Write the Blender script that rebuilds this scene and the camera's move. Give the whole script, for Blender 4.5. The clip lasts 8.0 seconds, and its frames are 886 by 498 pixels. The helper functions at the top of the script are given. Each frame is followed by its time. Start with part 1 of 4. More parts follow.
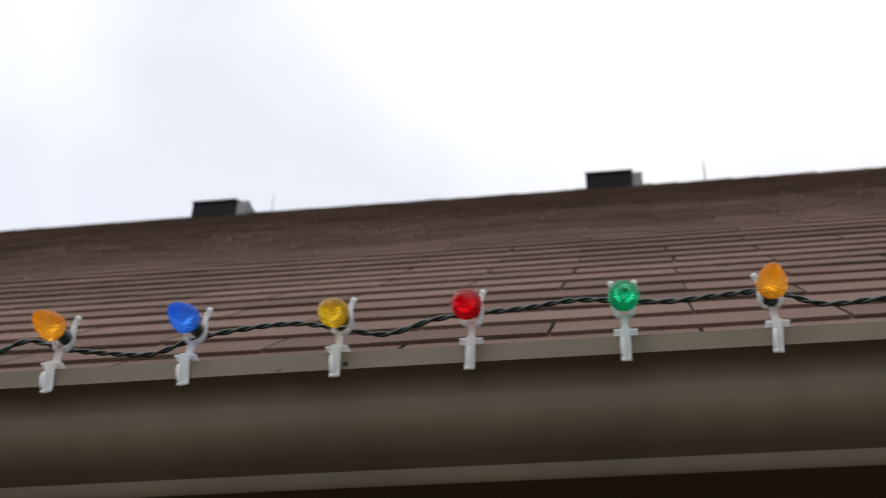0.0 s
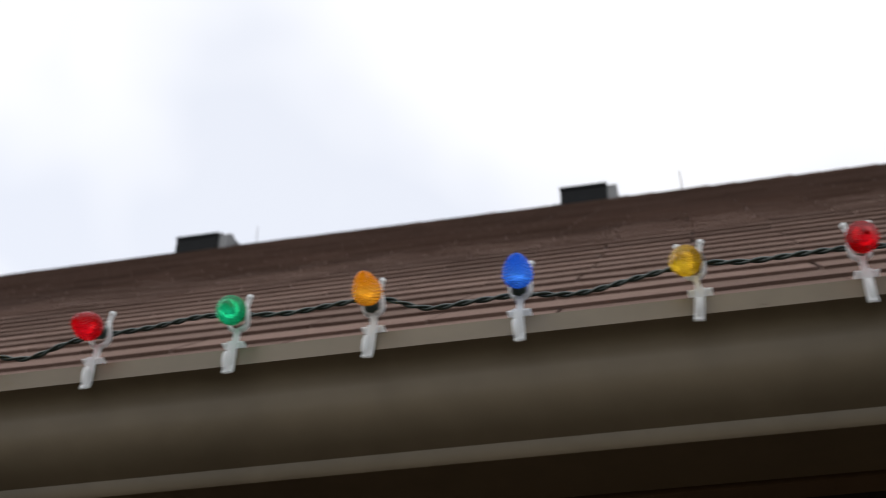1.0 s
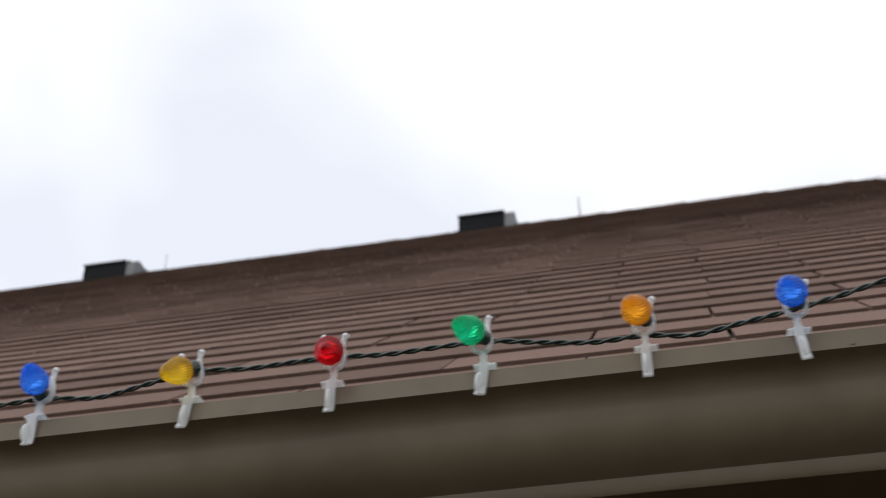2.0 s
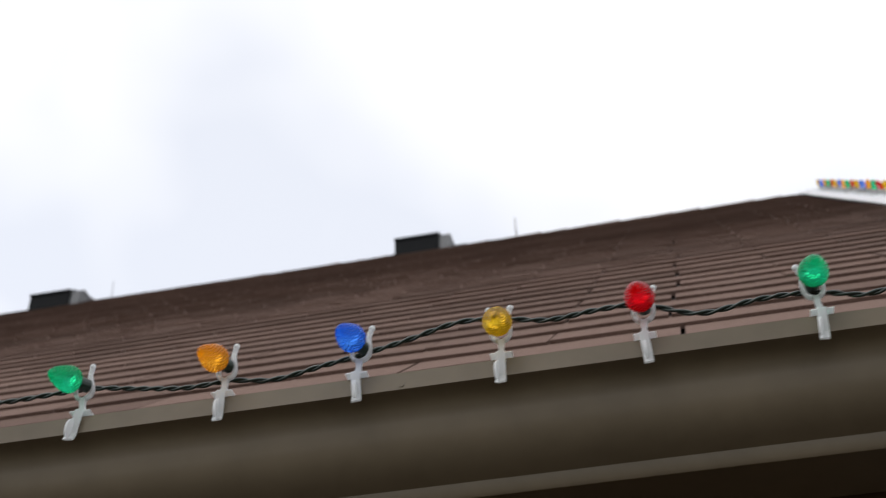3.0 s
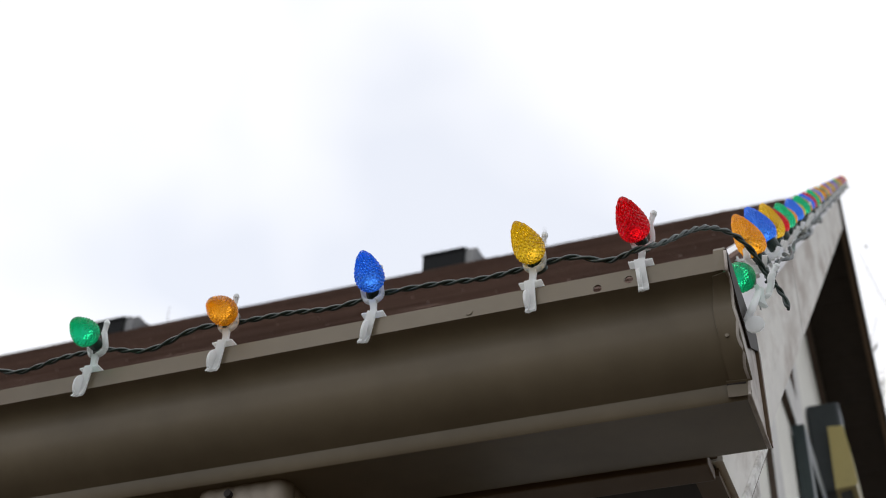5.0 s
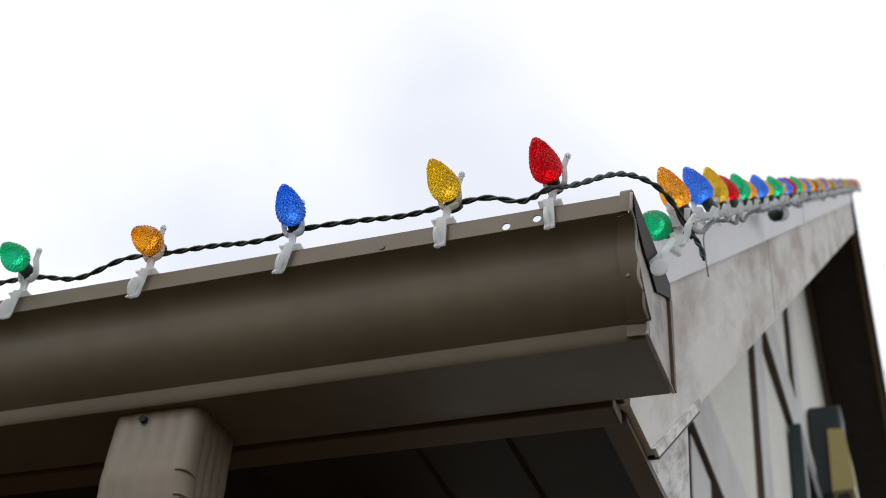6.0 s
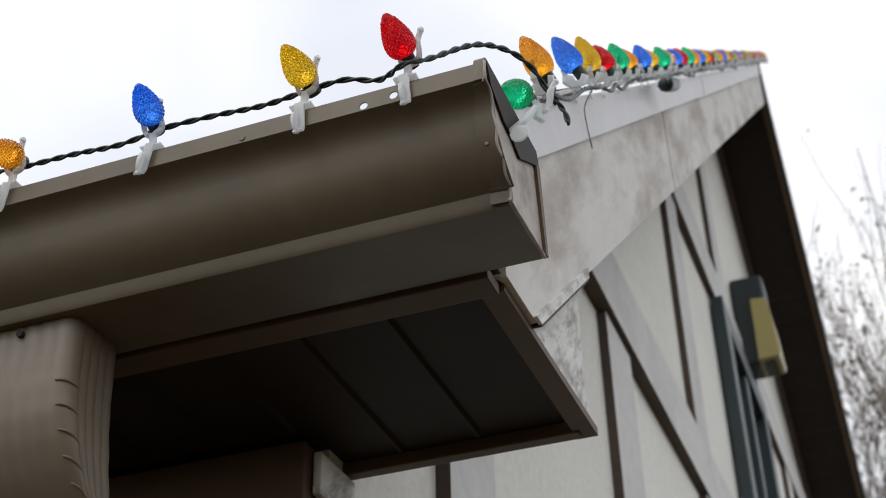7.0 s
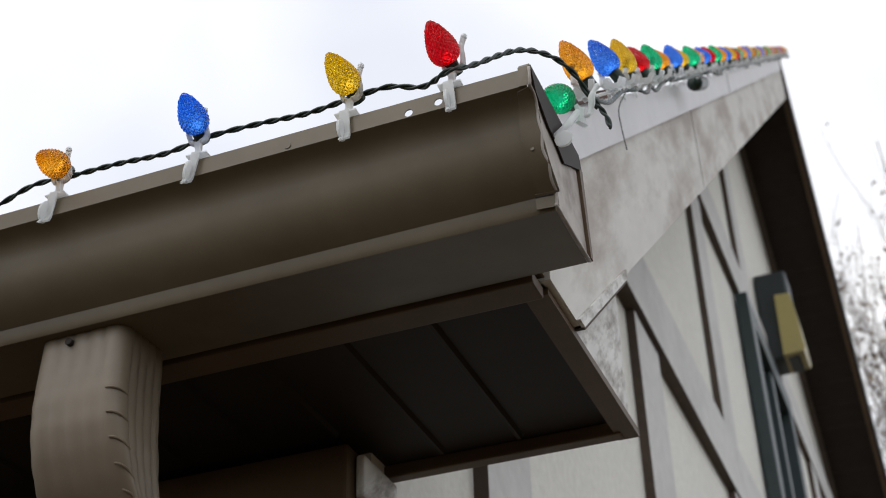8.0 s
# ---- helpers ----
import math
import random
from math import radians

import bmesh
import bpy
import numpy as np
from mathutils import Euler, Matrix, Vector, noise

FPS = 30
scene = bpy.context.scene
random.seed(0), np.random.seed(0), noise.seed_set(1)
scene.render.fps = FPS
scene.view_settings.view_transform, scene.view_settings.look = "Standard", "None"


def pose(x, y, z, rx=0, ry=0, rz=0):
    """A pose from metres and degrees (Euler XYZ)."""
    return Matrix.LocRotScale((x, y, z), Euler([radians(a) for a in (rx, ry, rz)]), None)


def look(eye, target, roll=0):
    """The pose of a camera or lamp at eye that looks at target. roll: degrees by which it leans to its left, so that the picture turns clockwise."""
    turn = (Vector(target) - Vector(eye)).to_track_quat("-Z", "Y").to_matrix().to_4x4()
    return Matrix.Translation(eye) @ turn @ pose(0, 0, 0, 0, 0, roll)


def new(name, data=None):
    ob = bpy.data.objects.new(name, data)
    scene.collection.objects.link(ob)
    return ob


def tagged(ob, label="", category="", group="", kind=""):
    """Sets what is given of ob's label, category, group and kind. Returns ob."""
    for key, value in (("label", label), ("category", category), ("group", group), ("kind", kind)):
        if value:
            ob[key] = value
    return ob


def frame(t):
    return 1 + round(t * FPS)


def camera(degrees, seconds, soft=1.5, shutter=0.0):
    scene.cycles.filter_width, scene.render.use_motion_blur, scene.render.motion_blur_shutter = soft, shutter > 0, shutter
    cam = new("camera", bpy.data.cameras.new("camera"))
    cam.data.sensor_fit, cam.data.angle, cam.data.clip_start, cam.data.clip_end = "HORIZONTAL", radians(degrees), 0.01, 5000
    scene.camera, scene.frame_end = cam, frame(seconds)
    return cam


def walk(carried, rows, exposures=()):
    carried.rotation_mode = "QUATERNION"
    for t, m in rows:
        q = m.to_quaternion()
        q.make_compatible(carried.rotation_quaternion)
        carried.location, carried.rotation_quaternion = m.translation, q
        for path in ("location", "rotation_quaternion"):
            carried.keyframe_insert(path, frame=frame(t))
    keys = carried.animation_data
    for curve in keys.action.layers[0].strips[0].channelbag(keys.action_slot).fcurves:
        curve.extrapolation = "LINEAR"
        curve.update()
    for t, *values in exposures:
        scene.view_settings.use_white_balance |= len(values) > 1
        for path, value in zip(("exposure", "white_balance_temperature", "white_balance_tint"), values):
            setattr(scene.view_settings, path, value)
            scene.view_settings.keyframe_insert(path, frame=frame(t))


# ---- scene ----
cam = camera(36.2, 8.0, soft=1.0, shutter=0.2)
cam.data.dof.use_dof = True
cam.data.dof.focus_distance = 1.12
cam.data.dof.aperture_fstop = 12.0
PATH = [
    (0, (-1.938, -0.983, 2.117), (-2.211, 0.601, 3.306), 2.0),
    (0.2, (-1.852, -0.962, 2.117), (-2.134, 0.613, 3.316), 0.9),
    (0.5, (-1.753, -0.938, 2.107), (-2.09, 0.604, 3.335), 2.8),
    (0.8, (-1.62, -0.925, 2.102), (-2.002, 0.616, 3.319), 2.5),
    (1, (-1.547, -0.938, 2.096), (-1.897, 0.611, 3.311), 0.8),
    (1.2, (-1.443, -0.963, 2.087), (-1.762, 0.629, 3.255), -0.1),
    (1.5, (-1.351, -0.999, 2.093), (-1.652, 0.57, 3.296), 2.2),
    (1.7, (-1.251, -0.998, 2.105), (-1.569, 0.561, 3.317), 1.1),
    (2.8, (-0.768, -0.968, 2.088), (-1.094, 0.546, 3.354), -0.7),
    (3, (-0.695, -0.994, 2.075), (-1.033, 0.535, 3.32), -0.8),
    (3.3, (-0.564, -1.012, 2.085), (-0.916, 0.496, 3.351), 2.5),
    (3.5, (-0.496, -0.998, 2.09), (-0.868, 0.497, 3.365), 1.6),
    (3.8, (-0.357, -0.941, 2.082), (-0.786, 0.519, 3.379), 1.5),
    (4, (-0.286, -0.913, 2.086), (-0.752, 0.52, 3.4), 3.4),
    (4.2, (-0.177, -0.892, 2.095), (-0.661, 0.538, 3.406), 1.4),
    (4.5, (-0.05, -0.874, 2.091), (-0.505, 0.573, 3.394), -0.5),
    (4.7, (0.051, -0.867, 2.088), (-0.473, 0.6, 3.342), 0.8),
    (5.8, (0.169, -0.812, 2.029), (-0.475, 0.611, 3.278), 4.4),
    (6, (0.198, -0.801, 2.029), (-0.435, 0.633, 3.272), 6.0),
    (6.2, (0.197, -0.811, 2.011), (-0.386, 0.657, 3.239), 3.7),
    (6.5, (0.21, -0.8, 2.008), (-0.382, 0.703, 3.188), 1.4),
    (6.8, (0.238, -0.768, 2.012), (-0.337, 0.78, 3.142), -1.0),
    (7, (0.243, -0.765, 2.015), (-0.32, 0.78, 3.152), -1.3),
    (7.5, (0.231, -0.779, 2.017), (-0.35, 0.761, 3.154), -1.7),
    (8, (0.225, -0.783, 2.016), (-0.363, 0.755, 3.151), -1.4),
]
walk(cam, [(t, look(eye, target, roll)) for t, eye, target, roll in PATH])

# ---- world, sun ----
world = bpy.data.worlds.new("overcast_sky")
scene.world = world
world.use_nodes = True
wn, wl = world.node_tree.nodes, world.node_tree.links
wn.clear()
w_out = wn.new("ShaderNodeOutputWorld")
w_bg = wn.new("ShaderNodeBackground")
w_sky = wn.new("ShaderNodeTexSky")
w_sky.sky_type = "NISHITA"
w_sky.sun_disc = False
w_sky.sun_elevation = radians(48)
w_sky.sun_rotation = radians(200)
w_co = wn.new("ShaderNodeTexCoord")
w_map = wn.new("ShaderNodeMapping")
w_map.inputs["Location"].default_value = (0.35, 0.1, 0.2)
w_noise = wn.new("ShaderNodeTexNoise")
w_noise.inputs["Scale"].default_value = 3.1
w_noise.inputs["Detail"].default_value = 3.0
w_noise.inputs["Roughness"].default_value = 0.45
w_ramp = wn.new("ShaderNodeValToRGB")
w_ramp.color_ramp.elements[0].position = 0.40
w_ramp.color_ramp.elements[0].color = (0.70, 0.70, 0.70, 1)
w_ramp.color_ramp.elements[1].position = 0.58
w_ramp.color_ramp.elements[1].color = (1, 1, 1, 1)
w_dim = wn.new("ShaderNodeMix")
w_dim.data_type = "RGBA"
w_dim.blend_type = "MULTIPLY"
w_dim.inputs["Factor"].default_value = 1.0
w_dim.inputs["B"].default_value = (0.194, 0.209, 0.225, 1)
w_mix = wn.new("ShaderNodeMix")
w_mix.data_type = "RGBA"
w_mix.inputs["B"].default_value = (1.12, 1.12, 1.14, 1)
wl.new(w_co.outputs["Generated"], w_map.inputs["Vector"])
wl.new(w_map.outputs["Vector"], w_noise.inputs["Vector"])
wl.new(w_noise.outputs["Fac"], w_ramp.inputs["Fac"])
wl.new(w_ramp.outputs["Color"], w_mix.inputs["Factor"])
wl.new(w_sky.outputs["Color"], w_dim.inputs["A"])
wl.new(w_dim.outputs["Result"], w_mix.inputs["A"])
wl.new(w_mix.outputs["Result"], w_bg.inputs["Color"])
w_bg.inputs["Strength"].default_value = 1.0
wl.new(w_bg.outputs["Background"], w_out.inputs["Surface"])

sun_data = bpy.data.lights.new("sun", "SUN")
sun_data.energy = 0.7
sun_data.angle = radians(25)
sun_data.color = (1.0, 0.97, 0.93)
sun = new("sun", sun_data)
sun.matrix_world = look((-2.0, -4.0, 9.0), (0.0, 0.5, 2.7))


# ---- materials ----
def material(name, colour, rough=0.6, metal=0.0, grain=0.0, scale=40.0, stain=0.0, stain_scale=3.0, bump=0.0,
             bump_scale=200.0, per_object=0.0, stain_colour=None, specular=0.5, per_island=0.0, along=0.0):
    m = bpy.data.materials.new(name)
    m.use_nodes = True
    n, l = m.node_tree.nodes, m.node_tree.links
    b = n["Principled BSDF"]
    b.inputs["Roughness"].default_value = rough
    b.inputs["Metallic"].default_value = metal
    b.inputs["Specular IOR Level"].default_value = specular
    co = n.new("ShaderNodeTexCoord")
    mp = n.new("ShaderNodeMapping")
    if along:       # grain drawn out along the slope of the roof
        mp.vector_type = "TEXTURE"
        mp.inputs["Rotation"].default_value = (radians(40.6), 0, 0)
        mp.inputs["Scale"].default_value = (1, along, 1)
    l.new(co.outputs["Object"], mp.inputs["Vector"])
    rgb = n.new("ShaderNodeRGB")
    rgb.outputs[0].default_value = (*colour, 1)
    last = rgb.outputs[0]
    if grain:
        t = n.new("ShaderNodeTexNoise")
        t.inputs["Scale"].default_value = scale
        t.inputs["Detail"].default_value = 4
        l.new(mp.outputs["Vector"], t.inputs["Vector"])
        r = n.new("ShaderNodeMapRange")
        r.inputs["From Min"].default_value, r.inputs["From Max"].default_value = 0.3, 0.7
        r.inputs["To Min"].default_value, r.inputs["To Max"].default_value = 1 - grain, 1 + grain
        l.new(t.outputs["Fac"], r.inputs["Value"])
        x = n.new("ShaderNodeVectorMath")
        x.operation = "SCALE"
        l.new(last, x.inputs[0])
        l.new(r.outputs["Result"], x.inputs["Scale"])
        last = x.outputs["Vector"]
    if per_object or per_island:
        if per_object:
            o = n.new("ShaderNodeObjectInfo")
            source = o.outputs["Random"]
        else:
            o = n.new("ShaderNodeNewGeometry")
            source = o.outputs["Random Per Island"]
        amount = per_object or per_island
        r = n.new("ShaderNodeMapRange")
        r.inputs["To Min"].default_value, r.inputs["To Max"].default_value = 1 - amount, 1 + amount
        l.new(source, r.inputs["Value"])
        x = n.new("ShaderNodeVectorMath")
        x.operation = "SCALE"
        l.new(last, x.inputs[0])
        l.new(r.outputs["Result"], x.inputs["Scale"])
        last = x.outputs["Vector"]
    if stain:
        t = n.new("ShaderNodeTexNoise")
        t.inputs["Scale"].default_value = stain_scale
        t.inputs["Detail"].default_value = 6
        t.inputs["Roughness"].default_value = 0.62
        l.new(mp.outputs["Vector"], t.inputs["Vector"])
        r = n.new("ShaderNodeMapRange")
        r.inputs["From Min"].default_value, r.inputs["From Max"].default_value = 0.46, 0.66
        r.inputs["To Max"].default_value = stain
        l.new(t.outputs["Fac"], r.inputs["Value"])
        mx = n.new("ShaderNodeMix")
        mx.data_type = "RGBA"
        mx.inputs["B"].default_value = (*(stain_colour or tuple(0.45 * c for c in colour)), 1)
        l.new(r.outputs["Result"], mx.inputs["Factor"])
        l.new(last, mx.inputs["A"])
        last = mx.outputs["Result"]
    l.new(last, b.inputs["Base Color"])
    if bump:
        t = n.new("ShaderNodeTexNoise")
        t.inputs["Scale"].default_value = bump_scale
        t.inputs["Detail"].default_value = 3
        l.new(mp.outputs["Vector"], t.inputs["Vector"])
        bp = n.new("ShaderNodeBump")
        bp.inputs["Strength"].default_value = bump
        bp.inputs["Distance"].default_value = 0.002
        l.new(t.outputs["Fac"], bp.inputs["Height"])
        l.new(bp.outputs["Normal"], b.inputs["Normal"])
    return m


def bulb_material(name, colour):
    """Clear tinted plastic: light passes and bends in it, with a little milkiness."""
    m = bpy.data.materials.new(name)
    m.use_nodes = True
    n, l = m.node_tree.nodes, m.node_tree.links
    b = n["Principled BSDF"]
    b.inputs["Base Color"].default_value = (*[c ** 0.72 for c in colour], 1)
    b.inputs["Roughness"].default_value = 0.06
    b.inputs["IOR"].default_value = 1.42
    b.inputs["Transmission Weight"].default_value = 1.0
    t = n.new("ShaderNodeBsdfTranslucent")
    t.inputs["Color"].default_value = (*colour, 1)
    mix = n.new("ShaderNodeMixShader")
    mix.inputs["Fac"].default_value = 0.36
    l.new(b.outputs["BSDF"], mix.inputs[1])
    l.new(t.outputs["BSDF"], mix.inputs[2])
    l.new(mix.outputs["Shader"], n["Material Output"].inputs["Surface"])
    return m


M_GUTTER = material("brown_painted_aluminium", (0.140, 0.112, 0.073), 0.40, 0.0, 0.06, 30, 0.3, 5.0, 0.08, 25, specular=0.30)
# brown darkened so that the cap flange carries shade in its colour
M_GUTTER_DARK = material("dark_brown_aluminium", (0.024, 0.016, 0.012), 0.6, 0.0, 0.06, 30, 0.3, 8.0, specular=0.15)
M_ENDCAP = material("grimy_aluminium", (0.42, 0.38, 0.34), 0.6, 0.0, 0.10, 40, 0.75, 14.0, 0.2, 60, stain_colour=(0.12, 0.08, 0.055))
M_FASCIA = material("brown_trim_metal", (0.118, 0.080, 0.050), 0.5, 0.0, 0.06, 30, 0.25, 5.0, specular=0.15)
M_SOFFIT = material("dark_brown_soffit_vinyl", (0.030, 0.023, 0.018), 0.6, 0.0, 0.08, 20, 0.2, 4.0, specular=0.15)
M_SPOUT = material("tan_brown_downspout", (0.205, 0.165, 0.117), 0.45, 0.0, 0.07, 25, 0.35, 7.0, 0.05, 30)
M_SHINGLE = material("brown_asphalt_shingle", (0.190, 0.130, 0.107), 0.95, 0.0, 0.28, 900, 0.35, 3.0, 0.8, 900, per_object=0.18, specular=0.02)
M_SHINGLE_FAR = material("brown_asphalt_shingle_run", (0.182, 0.126, 0.105), 0.95, 0.0, 0.28, 900, 0.4, 2.0, 0.8, 900, per_island=0.2, specular=0.02)
M_SHEET = material("roof_underlay", (0.03, 0.024, 0.022), 0.95, grain=0.2)
M_RAKE_METAL = material("light_grey_rake_metal", (0.63, 0.62, 0.63), 0.42, 0.0, 0.05, 20, 0.15, 5.0, stain_colour=(0.42, 0.40, 0.38))
M_BOARD = material("weathered_white_board", (0.69, 0.67, 0.625), 0.75, 0.0, 0.05, 35, 0.8, 11.0, 0.2, 90, stain_colour=(0.37, 0.31, 0.265), along=3.4)
M_PORK = material("peeling_white_board", (0.74, 0.73, 0.70), 0.8, 0.0, 0.10, 50, 0.85, 55.0, 0.8, 60, stain_colour=(0.24, 0.21, 0.18), along=3.0)
M_WALL = material("off_white_stucco_panel", (0.80, 0.79, 0.73), 0.85, 0.0, 0.06, 60, 0.25, 2.0, 0.4, 120, stain_colour=(0.62, 0.60, 0.55))
M_SIDING = material("dark_brown_siding", (0.085, 0.062, 0.046), 0.75, 0.0, 0.12, 20, 0.3, 2.0, 0.3, 40)
M_TIMBER = material("grey_painted_board", (0.65, 0.64, 0.62), 0.75, 0.0, 0.06, 30, 0.25, 4.0, 0.3, 80)
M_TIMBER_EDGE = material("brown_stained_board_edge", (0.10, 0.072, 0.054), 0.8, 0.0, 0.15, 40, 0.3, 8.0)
M_TEAL = material("dark_teal_window_paint", (0.040, 0.058, 0.060), 0.4, 0.0, 0.08, 30, 0.2, 5.0)
M_GLASS = material("window_pane", (0.16, 0.20, 0.21), 0.08, 0.0)
M_LAMP = material("dark_green_lamp_housing", (0.028, 0.036, 0.038), 0.45, 0.0, 0.1, 30)
M_LENS = material("yellowed_lens_plastic", (0.50, 0.42, 0.17), 0.3, 0.0, 0.1, 20, 0.2, 20)
M_CLIP = material("white_translucent_clip_plastic", (0.80, 0.82, 0.82), 0.35, 0.0, 0.03, 50)
clip_nodes, clip_links = M_CLIP.node_tree.nodes, M_CLIP.node_tree.links
clip_glow = clip_nodes.new("ShaderNodeBsdfTranslucent")
clip_glow.inputs["Color"].default_value = (0.95, 0.96, 0.96, 1)
clip_mix = clip_nodes.new("ShaderNodeMixShader")
clip_mix.inputs["Fac"].default_value = 0.58
clip_links.new(clip_nodes["Principled BSDF"].outputs["BSDF"], clip_mix.inputs[1])
clip_links.new(clip_glow.outputs["BSDF"], clip_mix.inputs[2])
clip_links.new(clip_mix.outputs["Shader"], clip_nodes["Material Output"].inputs["Surface"])
M_WIRE = material("dark_green_wire", (0.016, 0.030, 0.024), 0.38, 0.0, 0.1, 60)
M_SOCKET = material("dark_green_socket", (0.012, 0.030, 0.022), 0.4)
M_VENT = material("black_vent_metal", (0.011, 0.012, 0.013), 0.7, 0.0, 0.1, 15, 0.2, 6.0, specular=0.08)
M_VENT_SIDE = material("grey_vent_side", (0.13, 0.135, 0.14), 0.5, 0.0, 0.1, 15)
M_PIN = material("grey_rod", (0.14, 0.12, 0.12), 0.6)
M_BARK = material("grey_brown_bark", (0.13, 0.10, 0.085), 0.9, 0.0, 0.2, 12, 0.3, 2.0)
M_LEAF = material("dry_brown_leaf", (0.16, 0.12, 0.07), 0.8, 0.0, 0.2, 5, per_island=0.4)
M_GROUND = material("brown_leaf_strewn_yard", (0.072, 0.054, 0.034), 0.95, 0.0, 0.2, 3.0, 0.3, 0.4, 0.3, 60, specular=0.02)
# weak glow of a core added in each bulb to warm and brighten it
def glow_material(name, colour):
    m = bpy.data.materials.new(name)
    m.use_nodes = True
    b = m.node_tree.nodes["Principled BSDF"]
    b.inputs["Base Color"].default_value = (*colour, 1)
    b.inputs["Emission Color"].default_value = (*colour, 1)
    b.inputs["Emission Strength"].default_value = 1.6
    return m


GLOW = {
    "orange": glow_material("orange_glow", (1.0, 0.60, 0.12)),
    "blue": glow_material("blue_glow", (0.25, 0.50, 1.0)),
    "yellow": glow_material("yellow_glow", (1.0, 0.66, 0.16)),
    "red": glow_material("red_glow", (1.0, 0.05, 0.06)),
    "green": glow_material("green_glow", (0.20, 1.0, 0.55)),
}
BULB = {
    "orange": bulb_material("orange_bulb", (1.0, 0.45, 0.02)),
    "blue": bulb_material("blue_bulb", (0.04, 0.26, 1.0)),
    "yellow": bulb_material("yellow_bulb", (0.90, 0.60, 0.02)),
    "red": bulb_material("red_bulb", (0.74, 0.002, 0.008)),
    "green": bulb_material("green_bulb", (0.006, 0.66, 0.30)),
}


# ---- mesh helpers ----
def mesh(name, verts, faces, mats, smooth=False, which=None):
    me = bpy.data.meshes.new(name)
    me.from_pydata([tuple(v) for v in verts], [], faces)
    for m in mats if isinstance(mats, (list, tuple)) else [mats]:
        me.materials.append(m)
    if which is not None:
        me.polygons.foreach_set("material_index", which)
    if smooth:
        me.polygons.foreach_set("use_smooth", [True] * len(me.polygons))
    me.update()
    return me


def put(name, me, parent=None, label="", m=None):
    ob = new(name, me)
    if parent is not None:
        ob.parent = parent
    if m is not None:
        ob.matrix_basis = m
    if label:
        ob["label"] = label
    return ob


def empty(name, x=0.0, y=0.0, z=0.0):
    ob = new(name)
    ob.empty_display_size = 0.02
    ob.location = (x, y, z)
    return ob


SKEW = 0.009        # the gable runs a little out of square with the eave
BOX_FACES = [(0, 3, 2, 1), (4, 5, 6, 7), (0, 1, 5, 4), (1, 2, 6, 5), (2, 3, 7, 6), (3, 0, 4, 7)]


def box_mesh(name, lo, hi, mats, bevel=0.0, which=None):
    (x0, y0, z0), (x1, y1, z1) = lo, hi
    v = [(x0, y0, z0), (x1, y0, z0), (x1, y1, z0), (x0, y1, z0), (x0, y0, z1), (x1, y0, z1), (x1, y1, z1), (x0, y1, z1)]
    me = mesh(name, v, BOX_FACES, mats, which=which)
    if bevel:
        bm = bmesh.new()
        bm.from_mesh(me)
        bmesh.ops.bevel(bm, geom=bm.edges[:], offset=bevel, segments=2, affect="EDGES", profile=0.6)
        bm.to_mesh(me)
        bm.free()
    return me


def prism(name, outline, axis, a, b, mats, smooth=False):
    """A closed outline of (u, v) pushed from a to b along an axis: x takes (y, z), y takes (x, z)."""
    n = len(outline)
    def at(p, d):
        return (d + SKEW * max(0.0, p[0] - 0.15), p[0], p[1]) if axis == "x" else (p[0], d, p[1])
    v = [at(p, a) for p in outline] + [at(p, b) for p in outline]
    f = [(i, (i + 1) % n, n + (i + 1) % n, n + i) for i in range(n)] + [tuple(range(n))[::-1], tuple(range(n, 2 * n))]
    me = mesh(name, v, f, mats, smooth)
    bm = bmesh.new()
    bm.from_mesh(me)
    bmesh.ops.recalc_face_normals(bm, faces=bm.faces[:])
    bm.to_mesh(me)
    bm.free()
    return me


def tube(points, radius, sides=6, taper=None):
    """Verts and faces of a tube along points."""
    pts = [Vector(p) for p in points]
    verts, faces = [], []
    up = Vector((0.0, 0.0, 1.0))
    for i, p in enumerate(pts):
        d = (pts[min(i + 1, len(pts) - 1)] - pts[max(i - 1, 0)]).normalized()
        if abs(d.dot(up)) > 0.95:
            up = Vector((0.0, 1.0, 0.0)) if abs(d.y) < 0.9 else Vector((1.0, 0.0, 0.0))
        s = d.cross(up).normalized()
        u = s.cross(d).normalized()
        r = radius if taper is None else radius + (taper - radius) * i / (len(pts) - 1)
        for k in range(sides):
            a = 2 * math.pi * k / sides
            verts.append(p + r * (math.cos(a) * s + math.sin(a) * u))
    for i in range(len(pts) - 1):
        for k in range(sides):
            a, b = i * sides + k, i * sides + (k + 1) % sides
            faces.append((a, b, b + sides, a + sides))
    faces.append(tuple(range(sides))[::-1])
    faces.append(tuple(range(len(verts) - sides, len(verts))))
    return verts, faces


def joined(pieces):
    verts, faces = [], []
    for v, f in pieces:
        o = len(verts)
        verts += [tuple(p) for p in v]
        faces += [tuple(i + o for i in q) for q in f]
    return verts, faces


def glide(points, per=8):
    """Catmull-Rom through points."""
    p = [Vector(q) for q in points]
    p = [2 * p[0] - p[1]] + p + [2 * p[-1] - p[-2]]
    out = []
    for i in range(1, len(p) - 2):
        for k in range(per):
            t = k / per
            a, b, c, d = p[i - 1], p[i], p[i + 1], p[i + 2]
            out.append(0.5 * ((2 * b) + (c - a) * t + (2 * a - 5 * b + 4 * c - d) * t * t + (3 * b - a - 3 * c + d) * t ** 3))
    out.append(p[-2])
    return out


